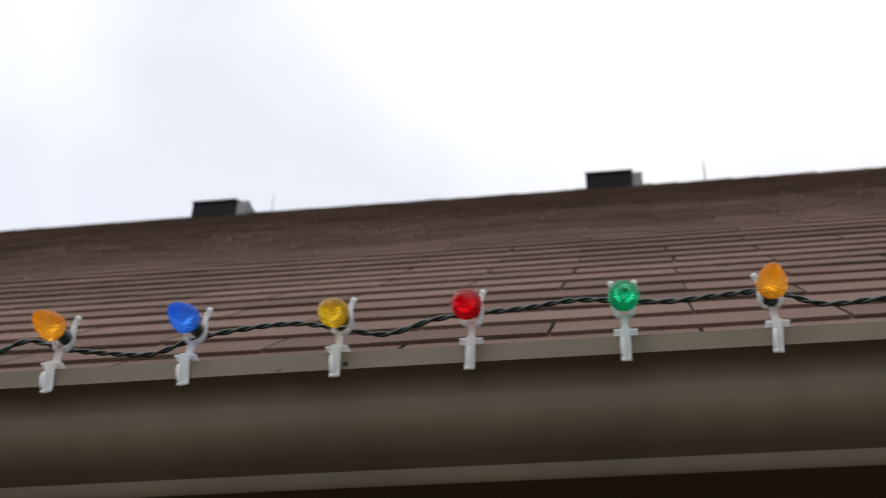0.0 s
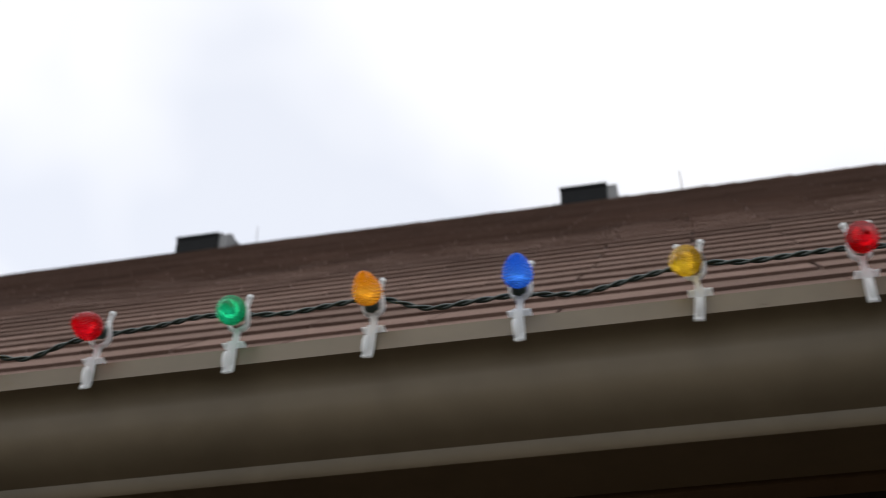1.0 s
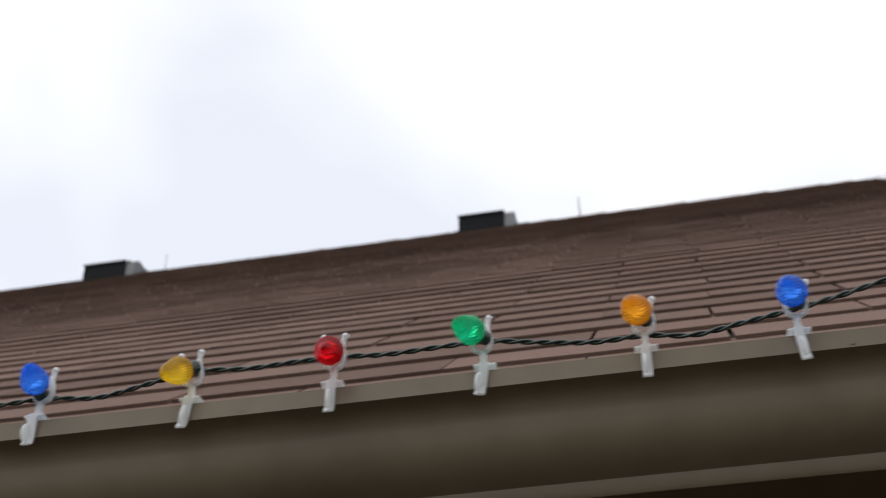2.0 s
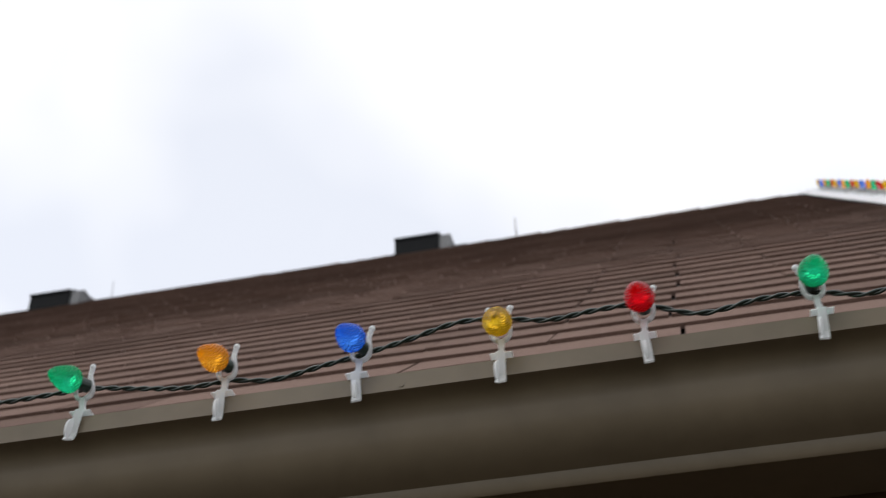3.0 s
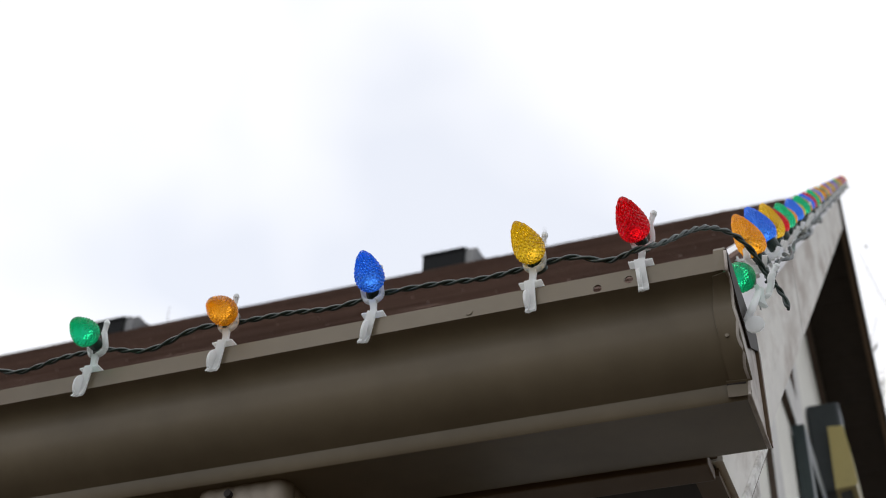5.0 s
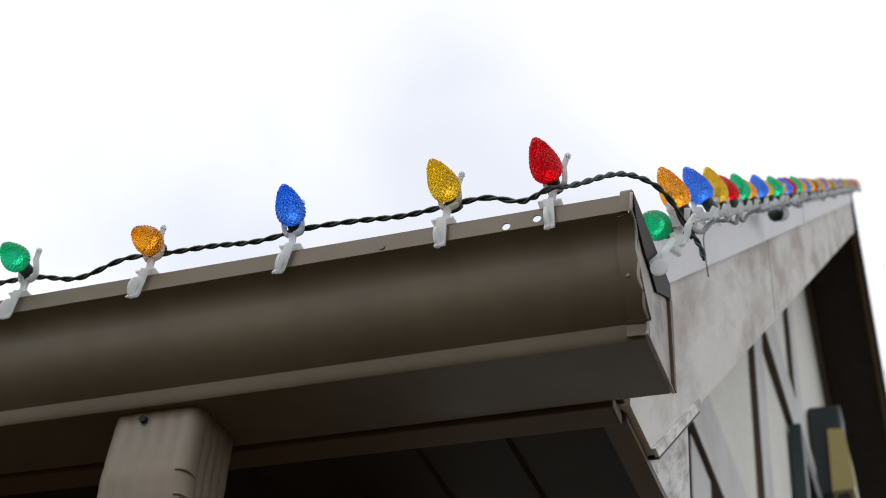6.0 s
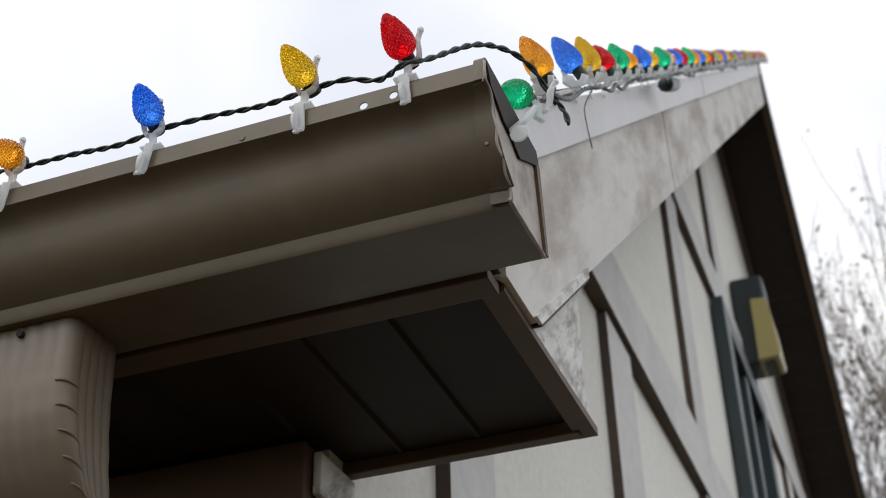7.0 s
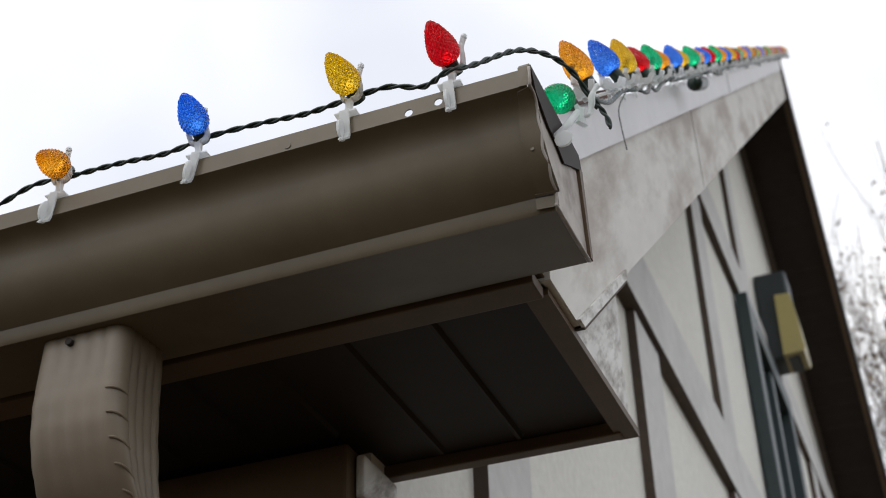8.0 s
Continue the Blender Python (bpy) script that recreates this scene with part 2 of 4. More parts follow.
def twisted(points, pitch=0.034, spread=0.0014, radius=0.00150, strands=2, per_turn=8):
    """Strands wound round one another along a smooth line."""
    line = glide(points, 24)
    length = [0.0]
    for a, b in zip(line, line[1:]):
        length.append(length[-1] + (b - a).length)
    n = max(12, int(length[-1] / pitch * per_turn))
    even, j = [], 0
    for i in range(n + 1):
        s = length[-1] * i / n
        while j < len(length) - 2 and length[j + 1] < s:
            j += 1
        k = (s - length[j]) / max(1e-9, length[j + 1] - length[j])
        even.append(line[j].lerp(line[j + 1], k))
    pieces = []
    for w in range(strands):
        pts = []
        for i, p in enumerate(even):
            d = (even[min(i + 1, n)] - even[max(i - 1, 0)]).normalized()
            s = d.cross(Vector((0, 0, 1)))
            s = s.normalized() if s.length > 0.05 else Vector((1, 0, 0))
            u = s.cross(d)
            a = 2 * math.pi * (i / per_turn + w / strands) + 0.6 * math.sin(i * 0.13)
            pts.append(p + spread * (math.cos(a) * s + math.sin(a) * u))
        pieces.append(tube(pts, radius, 5))
    return joined(pieces)


# ---- plan ----
LIP = 2.75          # height of the gutter's front lip
SLOPE = 0.8585       # roof rise over run
ROOF0 = 2.690       # roof top surface at y = 0
RIDGE_Y, RIDGE_Z = 4.598, 6.637
RAKE_X = -0.042     # outer face of the rake board
WALL_X = -0.330     # outer face of the gable wall
FRONT_Y = 0.43      # outer face of the front wall
SOFFIT_Z = 2.668
WEST = -8.0
ANG = math.atan(SLOPE)


def roof_z(y):
    return ROOF0 + SLOPE * y


# ground, one sheet to the horizon
g = mesh("ground", [(-1500, -1500, 0), (1500, -1500, 0), (1500, 1500, 0), (-1500, 1500, 0)], [(0, 1, 2, 3)], M_GROUND)
tagged(put("ground", g), "dull brown yard around the house", "ground", kind="structure")

# walls
tagged(put("wall_front", box_mesh("wall_front", (WEST, FRONT_Y, 0), (WALL_X - 0.154, FRONT_Y + 0.15, 2.9), M_SIDING)),
       "dark brown front wall under the eave", "wall", kind="structure")
gable = [(FRONT_Y, 0.0), (2 * RIDGE_Y - FRONT_Y, 0.0), (2 * RIDGE_Y - FRONT_Y, roof_z(FRONT_Y) - 0.2),
         (RIDGE_Y, RIDGE_Z - 0.2), (FRONT_Y, roof_z(FRONT_Y) - 0.2)]
wall_gable = tagged(put("wall_gable", prism("wall_gable", gable, "x", WALL_X - 0.15, WALL_X, M_WALL)),
                    "off-white half-timbered gable wall with grey boards", "wall", kind="structure")
tagged(put("wall_back", box_mesh("wall_back", (WEST, 2 * RIDGE_Y - FRONT_Y - 0.15, 0), (WALL_X - 0.16, 2 * RIDGE_Y - FRONT_Y - 0.004, 2.9), M_WALL)),
       "plain off-white rear wall", "wall", kind="structure")
tagged(put("wall_west", prism("wall_west", gable, "x", WEST - 0.15, WEST - 0.004, M_WALL)), "plain off-white far gable wall", "wall", kind="structure")


# timber boards on the gable wall: grey face, brown edges
def timber(name, y0, y1, z0, z1, proud=0.020):
    off = WALL_X + SKEW * ((y0 + y1) / 2 - 0.15)
    lo, hi = (off - 0.03, y0, z0), (off + proud, y1, z1)
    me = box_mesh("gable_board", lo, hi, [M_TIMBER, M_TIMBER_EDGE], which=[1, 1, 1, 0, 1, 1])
    return put(name, me, wall_gable, "grey board with dark brown edges")


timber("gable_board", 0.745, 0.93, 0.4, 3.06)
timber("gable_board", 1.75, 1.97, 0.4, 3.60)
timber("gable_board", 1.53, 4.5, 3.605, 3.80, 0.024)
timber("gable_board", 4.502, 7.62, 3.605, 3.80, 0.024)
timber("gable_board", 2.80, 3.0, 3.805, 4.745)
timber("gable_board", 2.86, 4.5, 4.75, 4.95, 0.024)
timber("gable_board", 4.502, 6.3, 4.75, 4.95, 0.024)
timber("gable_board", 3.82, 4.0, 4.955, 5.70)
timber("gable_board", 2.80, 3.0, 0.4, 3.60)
timber("gable_board", 5.2, 5.4, 3.805, 4.745)

# brown frieze at the head of the front wall
tagged(put("frieze", box_mesh("frieze", (WEST, 0.376, 2.50), (-0.330, FRONT_Y - 0.002, SOFFIT_Z - 0.012), M_FASCIA, 0.004)),
       "dark brown frieze board at the head of the wall", "trim", kind="structure")
tagged(put("frieze_end", box_mesh("frieze_end", (-0.328, 0.392, 2.60), (-0.318, FRONT_Y + 0.05, SOFFIT_Z - 0.020), M_PORK, 0.003)),
       "crumpled white flashing at the end of the frieze", "trim", kind="structure")

# window in the gable wall
win = empty("window_1", WALL_X + 0.035, 3.6, 3.9)
tagged(win, "dark teal wooden window in the gable wall", "window", kind="structure")
for lo, hi in (((0.003, 0.0, -0.09), (0.05, 0.10, 0.83)), ((0.003, 0.85, -0.09), (0.05, 0.95, 0.83)),
               ((0.003, 0.103, 0.73), (0.05, 0.847, 0.83)), ((0.003, 0.103, -0.09), (0.05, 0.847, 0.0)), ((0.003, 0.45, 0.003), (0.04, 0.52, 0.727))):
    put("window_frame", box_mesh("window_frame", lo, hi, M_TEAL, 0.004), win)
for a, b in ((0.103, 0.447), (0.523, 0.847)):
    put("pane", box_mesh("pane", (0.004, a, 0.003), (0.010, b, 0.727), M_GLASS), win)

# ---- roof deck, near and far slopes ----
def slab(y0, y1, top, thick, x0, x1, mats, far=False):
    def P(y, d):
        z = roof_z(y) + d
        return (2 * RIDGE_Y - y, z) if far else (y, z)
    return prism("roof_slab", [P(y0, top), P(y1, top), P(y1, top - thick), P(y0, top - thick)], "x", x0, x1, mats)


roof = tagged(put("roof", slab(0.10, RIDGE_Y, -0.012, 0.05, WEST - 0.3, RAKE_X - 0.022, M_SHEET)),
              "brown asphalt shingle roof, steep and weathered", "roof", kind="structure")
put("rear_deck", slab(0.10, RIDGE_Y, -0.004, 0.05, WEST - 0.3, RAKE_X - 0.022, M_SHEET, far=True), roof)

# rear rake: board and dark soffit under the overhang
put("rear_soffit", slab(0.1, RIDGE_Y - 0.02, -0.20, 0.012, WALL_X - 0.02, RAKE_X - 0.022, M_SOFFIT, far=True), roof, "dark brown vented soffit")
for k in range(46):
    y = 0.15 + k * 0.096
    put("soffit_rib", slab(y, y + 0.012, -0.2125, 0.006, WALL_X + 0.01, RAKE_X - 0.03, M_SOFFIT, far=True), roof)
put("rear_rake_board", slab(0.08, RIDGE_Y, 0.004, 0.25, RAKE_X - 0.020, RAKE_X, M_FASCIA, far=True), roof, "brown rake board")
put("rear_rake_edge", slab(0.08, RIDGE_Y, 0.012, 0.26, RAKE_X + 0.001, RAKE_X + 0.012, M_GUTTER_DARK, far=True), roof, "dark rake edge")
put("rear_soffit_trim", slab(0.3, RIDGE_Y - 0.05, -0.213, 0.02, WALL_X + 0.001, WALL_X + 0.03, M_TIMBER_EDGE, far=True), roof, "brown trim along the wall")
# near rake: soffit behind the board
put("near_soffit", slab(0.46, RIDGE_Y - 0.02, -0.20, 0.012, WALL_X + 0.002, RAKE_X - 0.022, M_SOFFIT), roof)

# near rake board in two lengths, weathered white
def rake_piece(outline):
    return put("rake_board", prism("rake_board", outline, "x", RAKE_X - 0.020, RAKE_X, M_BOARD), roof, "stained weathered white rake board")


def band(y0, y1, top, low):
    return [(y0, roof_z(y0) + top), (y1, roof_z(y1) + top), (y1, roof_z(y1) + low), (y0, roof_z(y0) + low)]


foot = (SOFFIT_Z - 0.004 + 0.25 - ROOF0) / SLOPE
rake_piece([(0.175, roof_z(0.175) - 0.06), (1.200, roof_z(1.200) - 0.06), (1.220, roof_z(1.220) - 0.25), (foot, SOFFIT_Z - 0.004), (0.175, SOFFIT_Z - 0.004)])
rake_piece([(1.211, roof_z(1.211) - 0.06), (2.71, roof_z(2.71) - 0.06), (2.73, roof_z(2.73) - 0.25), (1.231, roof_z(1.231) - 0.25)])
rake_piece([(2.716, roof_z(2.716) - 0.06), (RIDGE_Y, RIDGE_Z - 0.06), (RIDGE_Y, RIDGE_Z - 0.25), (2.736, roof_z(2.736) - 0.25)])
# dark strip set in the joint so that the gap reads as shaded
put("board_joint", prism("board_joint", [(1.192, roof_z(1.192) - 0.065), (1.219, roof_z(1.219) - 0.065), (1.238, roof_z(1.238) - 0.245), (1.211, roof_z(1.211) - 0.245)], "x",
                         RAKE_X - 0.018, RAKE_X - 0.006, M_TIMBER_EDGE), roof, "dark strip painting the shade in the board joint")


def edge_strip(top, low):
    y1, y2 = ((SOFFIT_Z - 0.004 - d - ROOF0) / SLOPE for d in (top, low))
    return [(y1, SOFFIT_Z - 0.004), (0.47, roof_z(0.47) + top), (0.47, roof_z(0.47) + low), (y2, SOFFIT_Z - 0.004)]


put("board_edge_strip", prism("board_edge_strip", edge_strip(-0.2405, -0.2535), "x", RAKE_X + 0.0004, RAKE_X + 0.0040, M_PORK), roof, "thin white strip along the board edge")
# dark strip that paints in the shade under the proud board's lower edge
put("board_edge_caulk", prism("board_edge_caulk", edge_strip(-0.2539, -0.2575), "x", RAKE_X - 0.012, RAKE_X + 0.0030, M_TIMBER_EDGE), roof, "dark brown strip painted as the shade under the board")
# light grey metal rake edge in lapped lengths: upright face and flange on the roof
k = 0
for y0, y1 in ((0.165, 1.92), (1.922, 2.9), (2.902, RIDGE_Y)):
    dx = 0.0015 * (k % 2)
    put("rake_metal", slab(y0, y1, 0.008, 0.070, RAKE_X + 0.001, RAKE_X + 0.005 + dx, M_RAKE_METAL), roof, "light grey metal rake edge")
    put("rake_flange", slab(y0, y1, 0.0105 + dx, 0.003, RAKE_X - 0.055, RAKE_X + 0.0005, M_RAKE_METAL), roof, "white metal flange along the roof edge")
    k += 1
for top, out in ((0.0175, 0.0085), (0.0255, 0.0065)):
    put("shingle_edge", slab(0.17, 0.48, top, 0.0068, RAKE_X - 0.005, RAKE_X + out, M_SHINGLE), roof, "dark shingle edge over the metal")
# boxed end of the eave
pork = [(0.180, SOFFIT_Z - 0.004), (0.455, SOFFIT_Z - 0.004), (0.455, roof_z(0.455) - 0.24), (0.180, roof_z(0.180) - 0.1)]
put("eave_end_panel", prism("eave_end_panel", pork, "x", RAKE_X - 0.030, RAKE_X - 0.008, M_PORK), roof, "speckled peeling white end panel")
# ridge cap
caps = []
for k in range(60):
    x0 = RAKE_X - 0.09 - k * 0.14
    lift = -0.004
    v = []
    for x, up in ((x0, lift + 0.006), (x0 - 0.17, lift)):
        for y, z in ((RIDGE_Y - 0.14, RIDGE_Z - 0.14 * SLOPE), (RIDGE_Y, RIDGE_Z + 0.004), (RIDGE_Y + 0.14, RIDGE_Z - 0.14 * SLOPE)):
            v.append((x, y, z + up + 0.002 * math.sin(k * 2.3)))
    caps.append((v + [(a, b, c - 0.005) for a, b, c in v], [(0, 1, 4, 3), (1, 2, 5, 4), (0, 6, 7, 1), (1, 7, 8, 2), (6, 9, 10, 7), (7, 10, 11, 8)]))
cv, cf = joined(caps)
put("ridge_cap", mesh("ridge_cap", cv, cf, M_SHINGLE_FAR), roof, "overlapping ridge shingles")["kind"] = "stuff"

# ---- eave: fascia, soffit ----
tagged(put("fascia", box_mesh("fascia", (WEST, 0.146, SOFFIT_Z - 0.004), (RAKE_X - 0.003, 0.172, 2.82), M_FASCIA, 0.002)),
       "brown metal-clad fascia board", "fascia", kind="structure")
tagged(put("fascia_lip", box_mesh("fascia_lip", (WEST, 0.149, SOFFIT_Z - 0.020), (RAKE_X - 0.008, 0.180, SOFFIT_Z - 0.008), M_FASCIA, 0.002)),
       "brown trim under the fascia", "trim", kind="structure")
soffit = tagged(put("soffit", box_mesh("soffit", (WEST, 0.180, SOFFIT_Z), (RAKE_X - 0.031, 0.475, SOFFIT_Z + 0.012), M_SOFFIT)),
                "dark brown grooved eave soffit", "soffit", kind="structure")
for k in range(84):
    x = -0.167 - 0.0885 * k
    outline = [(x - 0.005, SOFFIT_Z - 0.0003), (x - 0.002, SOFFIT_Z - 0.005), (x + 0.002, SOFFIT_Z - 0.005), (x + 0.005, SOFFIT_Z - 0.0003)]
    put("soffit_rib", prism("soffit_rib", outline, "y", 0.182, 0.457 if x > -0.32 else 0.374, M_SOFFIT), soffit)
tagged(put("soffit_end_trim", prism("soffit_end_trim", [(0.186, SOFFIT_Z - 0.012), (0.484, SOFFIT_Z - 0.014), (0.484, SOFFIT_Z - 0.0045), (0.186, SOFFIT_Z - 0.0045)], "x",
                                    RAKE_X - 0.028, RAKE_X - 0.006, M_FASCIA)), "brown metal trim along the end of the soffit", "trim", kind="structure")
tagged(put("soffit_back_trim", box_mesh("soffit_back_trim", (-0.345, 0.464, SOFFIT_Z - 0.016), (RAKE_X - 0.018, 0.4805, SOFFIT_Z - 0.001), M_FASCIA, 0.002)),
       "brown metal trim at the back of the soffit", "trim", kind="structure")

# ---- gutter ----
PROFILE = [(0.004, 0.0), (0.0, -0.001), (0.0, -0.0185), (0.0035, -0.0202), (0.0105, -0.0228), (0.0165, -0.0300), (0.0195, -0.041), (0.0220, -0.053),
           (0.0265, -0.065), (0.0335, -0.0755), (0.0425, -0.0840), (0.0505, -0.0890), (0.0525, -0.0905), (0.0538, -0.1015), (0.056, -0.1045), (0.1445, -0.0990)]
GUTTER_END = 0.0


def strip(profile, x0, x1, mats, thick=0.0012, segs=1, wobble=0.0):
    """An open profile of (y, z) with thickness, from x0 to x1."""
    n = len(profile)
    inner = []
    for i, (y, z) in enumerate(profile):
        a, b = profile[max(i - 1, 0)], profile[min(i + 1, n - 1)]
        d = Vector((b[0] - a[0], b[1] - a[1])).normalized()
        inner.append((y - d.y * thick, z + d.x * thick))
    v, f = [], []
    for s in range(segs + 1):
        x = x0 + (x1 - x0) * s / segs
        w = wobble * noise.noise((x * 2.1, 0.3, 7.0))
        v += [(x, y + w * 0.5, LIP + z + w) for y, z in profile] + [(x, y + w * 0.5, LIP + z + w) for y, z in inner]
    m = 2 * n
    for s in range(segs):
        o = s * m
        for i in range(n - 1):
            f.append((o + i, o + i + 1, o + m + i + 1, o + m + i))
            f.append((o + n + i + 1, o + n + i, o + m + n + i, o + m + n + i + 1))
        f.append((o + n, o, o + m, o + m + n))
        f.append((o + n - 1, o + 2 * n - 1, o + m + 2 * n - 1, o + m + n - 1))
    f.append(tuple(range(n)) + tuple(range(2 * n - 1, n - 1, -1)))
    f.append(tuple(segs * m + i for i in tuple(range(n))[::-1] + tuple(range(n, 2 * n))))
    me = mesh("gutter_strip", v, f, mats)
    bm = bmesh.new()
    bm.from_mesh(me)
    bmesh.ops.recalc_face_normals(bm, faces=bm.faces[:])
    bm.to_mesh(me)
    bm.free()
    me.polygons.foreach_set("use_smooth", [True] * len(me.polygons))
    me.set_sharp_from_angle(angle=radians(40))
    return me


gutter = empty("gutter", 0, 0, 0)
tagged(gutter, "brown aluminium eave gutter with moulded front", "gutter")
trough = put("trough", strip(PROFILE + [(0.136, -0.008)], WEST, GUTTER_END, M_GUTTER, segs=60, wobble=0.0016), gutter)
HOLES = ((-0.1017, -0.0135), (-0.0755, -0.0105))


def drill(ob, holes, r):
    """Cuts round holes through the lip."""
    v, f = joined([tube([(x, -0.01, LIP + z), (x, 0.008, LIP + z)], r, 14) for x, z in holes])
    cutter = new("drill", mesh("drill", v, f, M_GUTTER_DARK))
    bm = bmesh.new()
    bm.from_mesh(cutter.data)
    bmesh.ops.recalc_face_normals(bm, faces=bm.faces[:])
    bm.to_mesh(cutter.data)
    bm.free()
    mod = ob.modifiers.new("holes", "BOOLEAN")
    mod.operation, mod.solver, mod.object = "DIFFERENCE", "EXACT", cutter
    bpy.context.view_layer.update()
    cut_mesh = bpy.data.meshes.new_from_object(ob.evaluated_get(bpy.context.evaluated_depsgraph_get()))
    ob.modifiers.clear()
    ob.data = cut_mesh
    bpy.data.objects.remove(cutter)


drill(trough, HOLES, 0.0037)
put("lip_hem", strip([(0.004, 0.0), (0.013, -0.001), (0.015, -0.008)], WEST, -0.125, M_GUTTER), gutter)
cap = PROFILE + [(0.136, -0.008)]
end_cap = put("end_cap", prism("end_cap", [(y, LIP + z) for y, z in cap], "x", GUTTER_END + 0.0005, GUTTER_END + 0.002, M_ENDCAP), gutter, "grimy pale end cap")
# folded flange at the cap's head, downward-facing shade put in its dark colour, and its crimped edge along the front
flange = [(-0.001, LIP + 0.001), (0.133, LIP + 0.006), (0.138, LIP - 0.008), (0.112, LIP - 0.022), (0.080, LIP - 0.041), (0.060, LIP - 0.034), (0.040, LIP - 0.032), (0.010, LIP - 0.019)]
put("cap_flange", prism("cap_flange", flange, "x", GUTTER_END + 0.0024, GUTTER_END + 0.0045, M_GUTTER_DARK), end_cap, "brown folded head of the end cap, darkened for shade")
# brown strip standing in for the corner shade between cap and rake board
back = [(0.128, LIP - 0.012), (0.138, LIP - 0.009), (0.1460, LIP - 0.098), (0.1395, LIP - 0.0985)]
put("cap_back_fold", prism("cap_back_fold", back, "x", GUTTER_END + 0.0008, GUTTER_END + 0.005, M_FASCIA), end_cap, "brown strip painted as corner shade behind the end cap")
def crumple(me, amount, scale, seed):
    """Pushes the points of thin metal about a little, as a hand-crimped edge is."""
    for v in me.vertices:
        d = noise.noise_vector((v.co * scale) + Vector((seed, 0.0, 0.0)))
        v.co += amount * Vector((1.4 * d.x, 0.9 * d.y, 0.5 * d.z))
    return me


crimp = [(y - 0.0016, z - 0.0006) for y, z in PROFILE[3:13]]
band_mesh = crumple(strip(crimp, GUTTER_END - 0.011, GUTTER_END + 0.0035, M_GUTTER, 0.0010, segs=5), 0.0030, 70.0, 3.0)
put("cap_crimp", band_mesh, end_cap, "crimped edge of the end cap")
ledge = [(y - 0.0020, z - 0.001) for y, z in PROFILE[11:14]]
put("cap_crimp", crumple(strip(ledge, GUTTER_END - 0.014, GUTTER_END + 0.0035, M_GUTTER, 0.0012, segs=3), 0.0012, 60.0, 9.0), end_cap, "crimped tab on the gutter's ledge")
# thin dark rod in place of the shade in the gap below the tab
sv, sf = tube([(GUTTER_END - 0.014, 0.0508, LIP - 0.0915), (GUTTER_END + 0.001, 0.0512, LIP - 0.0917)], 0.0010, 6)
put("seam_shade", mesh("seam_shade", sv, sf, M_SHEET), end_cap, "dark rod painting the shaded gap under the crimped tab")
rim = [(GUTTER_END + 0.0030 + 0.0022 * noise.noise((y * 70, z * 70, 2.0)), y - 0.001, LIP + z) for y, z in PROFILE[1:]]
put("cap_rim", mesh("cap_rim", *tube(glide(rim, 4), 0.0013, 6), M_ENDCAP, True), end_cap, "pale worn rim of the end cap")
top = [(-0.0010, LIP - 0.019), (-0.0010, LIP + 0.0010), (0.0015, LIP + 0.0045), (0.004, LIP + 0.001), (0.004, LIP - 0.012)]
put("cap_ear", crumple(prism("cap_ear", top, "x", GUTTER_END - 0.006, GUTTER_END + 0.003, M_GUTTER), 0.0010, 80.0, 5.0), end_cap, "bent metal ear at the corner")
for x, y, z, r in ((-0.006, 0.0235, -0.064, 0.0016),):
    sv, sf = tube([(GUTTER_END + x, y, LIP + z), (GUTTER_END + x, y + 0.006, LIP + z)], r, 10, r * 0.8)
    put("cap_rivet", mesh("cap_rivet", sv, sf, M_GUTTER), end_cap, "rivet of the end cap")


# screw marks in the lip
def disc(name, x, z, r, mat, parent, label=""):
    v, f = tube([(x, -0.0005, z), (x, 0.0012, z)], r, 14)
    put(name, mesh(name, v, f, mat), parent, label)


for x in (-2.25, -2.19, -1.49, -0.955, -0.212):
    disc("screw_head", x, LIP - 0.013, 0.0030 if x != -2.19 else 0.0024, M_GUTTER_DARK if x == -2.19 else M_GUTTER, gutter, "flat screw in the gutter lip")

# ---- downspout elbow ----
spout = empty("downspout", -0.446, 0.102, LIP - 0.10)
tagged(spout, "tan corrugated metal downspout elbow under the gutter", "downspout")


def spout_ring(w, d, ribs=True):
    """Rounded rectangle (x, y) with shallow grooves in the front and back."""
    r, out = 0.013, []
    def corner(cx, cy, a0):
        return [(cx + r * math.cos(radians(a0 + a)), cy + r * math.sin(radians(a0 + a))) for a in (0, 22.5, 45, 67.5, 90)]
    def side(p, q, nx, ny, n):
        pts = []
        for i in range(1, n):
            t = i / n
            deep = 0.0014 * max(0.0, math.cos(2 * math.pi * (t * 4 - 0.5))) if ribs else 0.0
            pts.append((p[0] + (q[0] - p[0]) * t - nx * deep, p[1] + (q[1] - p[1]) * t - ny * deep))
        return pts
    hw, hd = w / 2, d / 2
    c1, c2 = corner(hw - r, hd - r, 0), corner(-hw + r, hd - r, 90)
    c3, c4 = corner(-hw + r, -hd + r, 180), corner(hw - r, -hd + r, 270)
    out += c1 + side(c1[-1], c2[0], 0, 1, 16) + c2 + side(c2[-1], c3[0], -1, 0, 16) + c3 + side(c3[-1], c4[0], 0, -1, 16) + c4 + side(c4[-1], c1[0], 1, 0, 16)
    return out


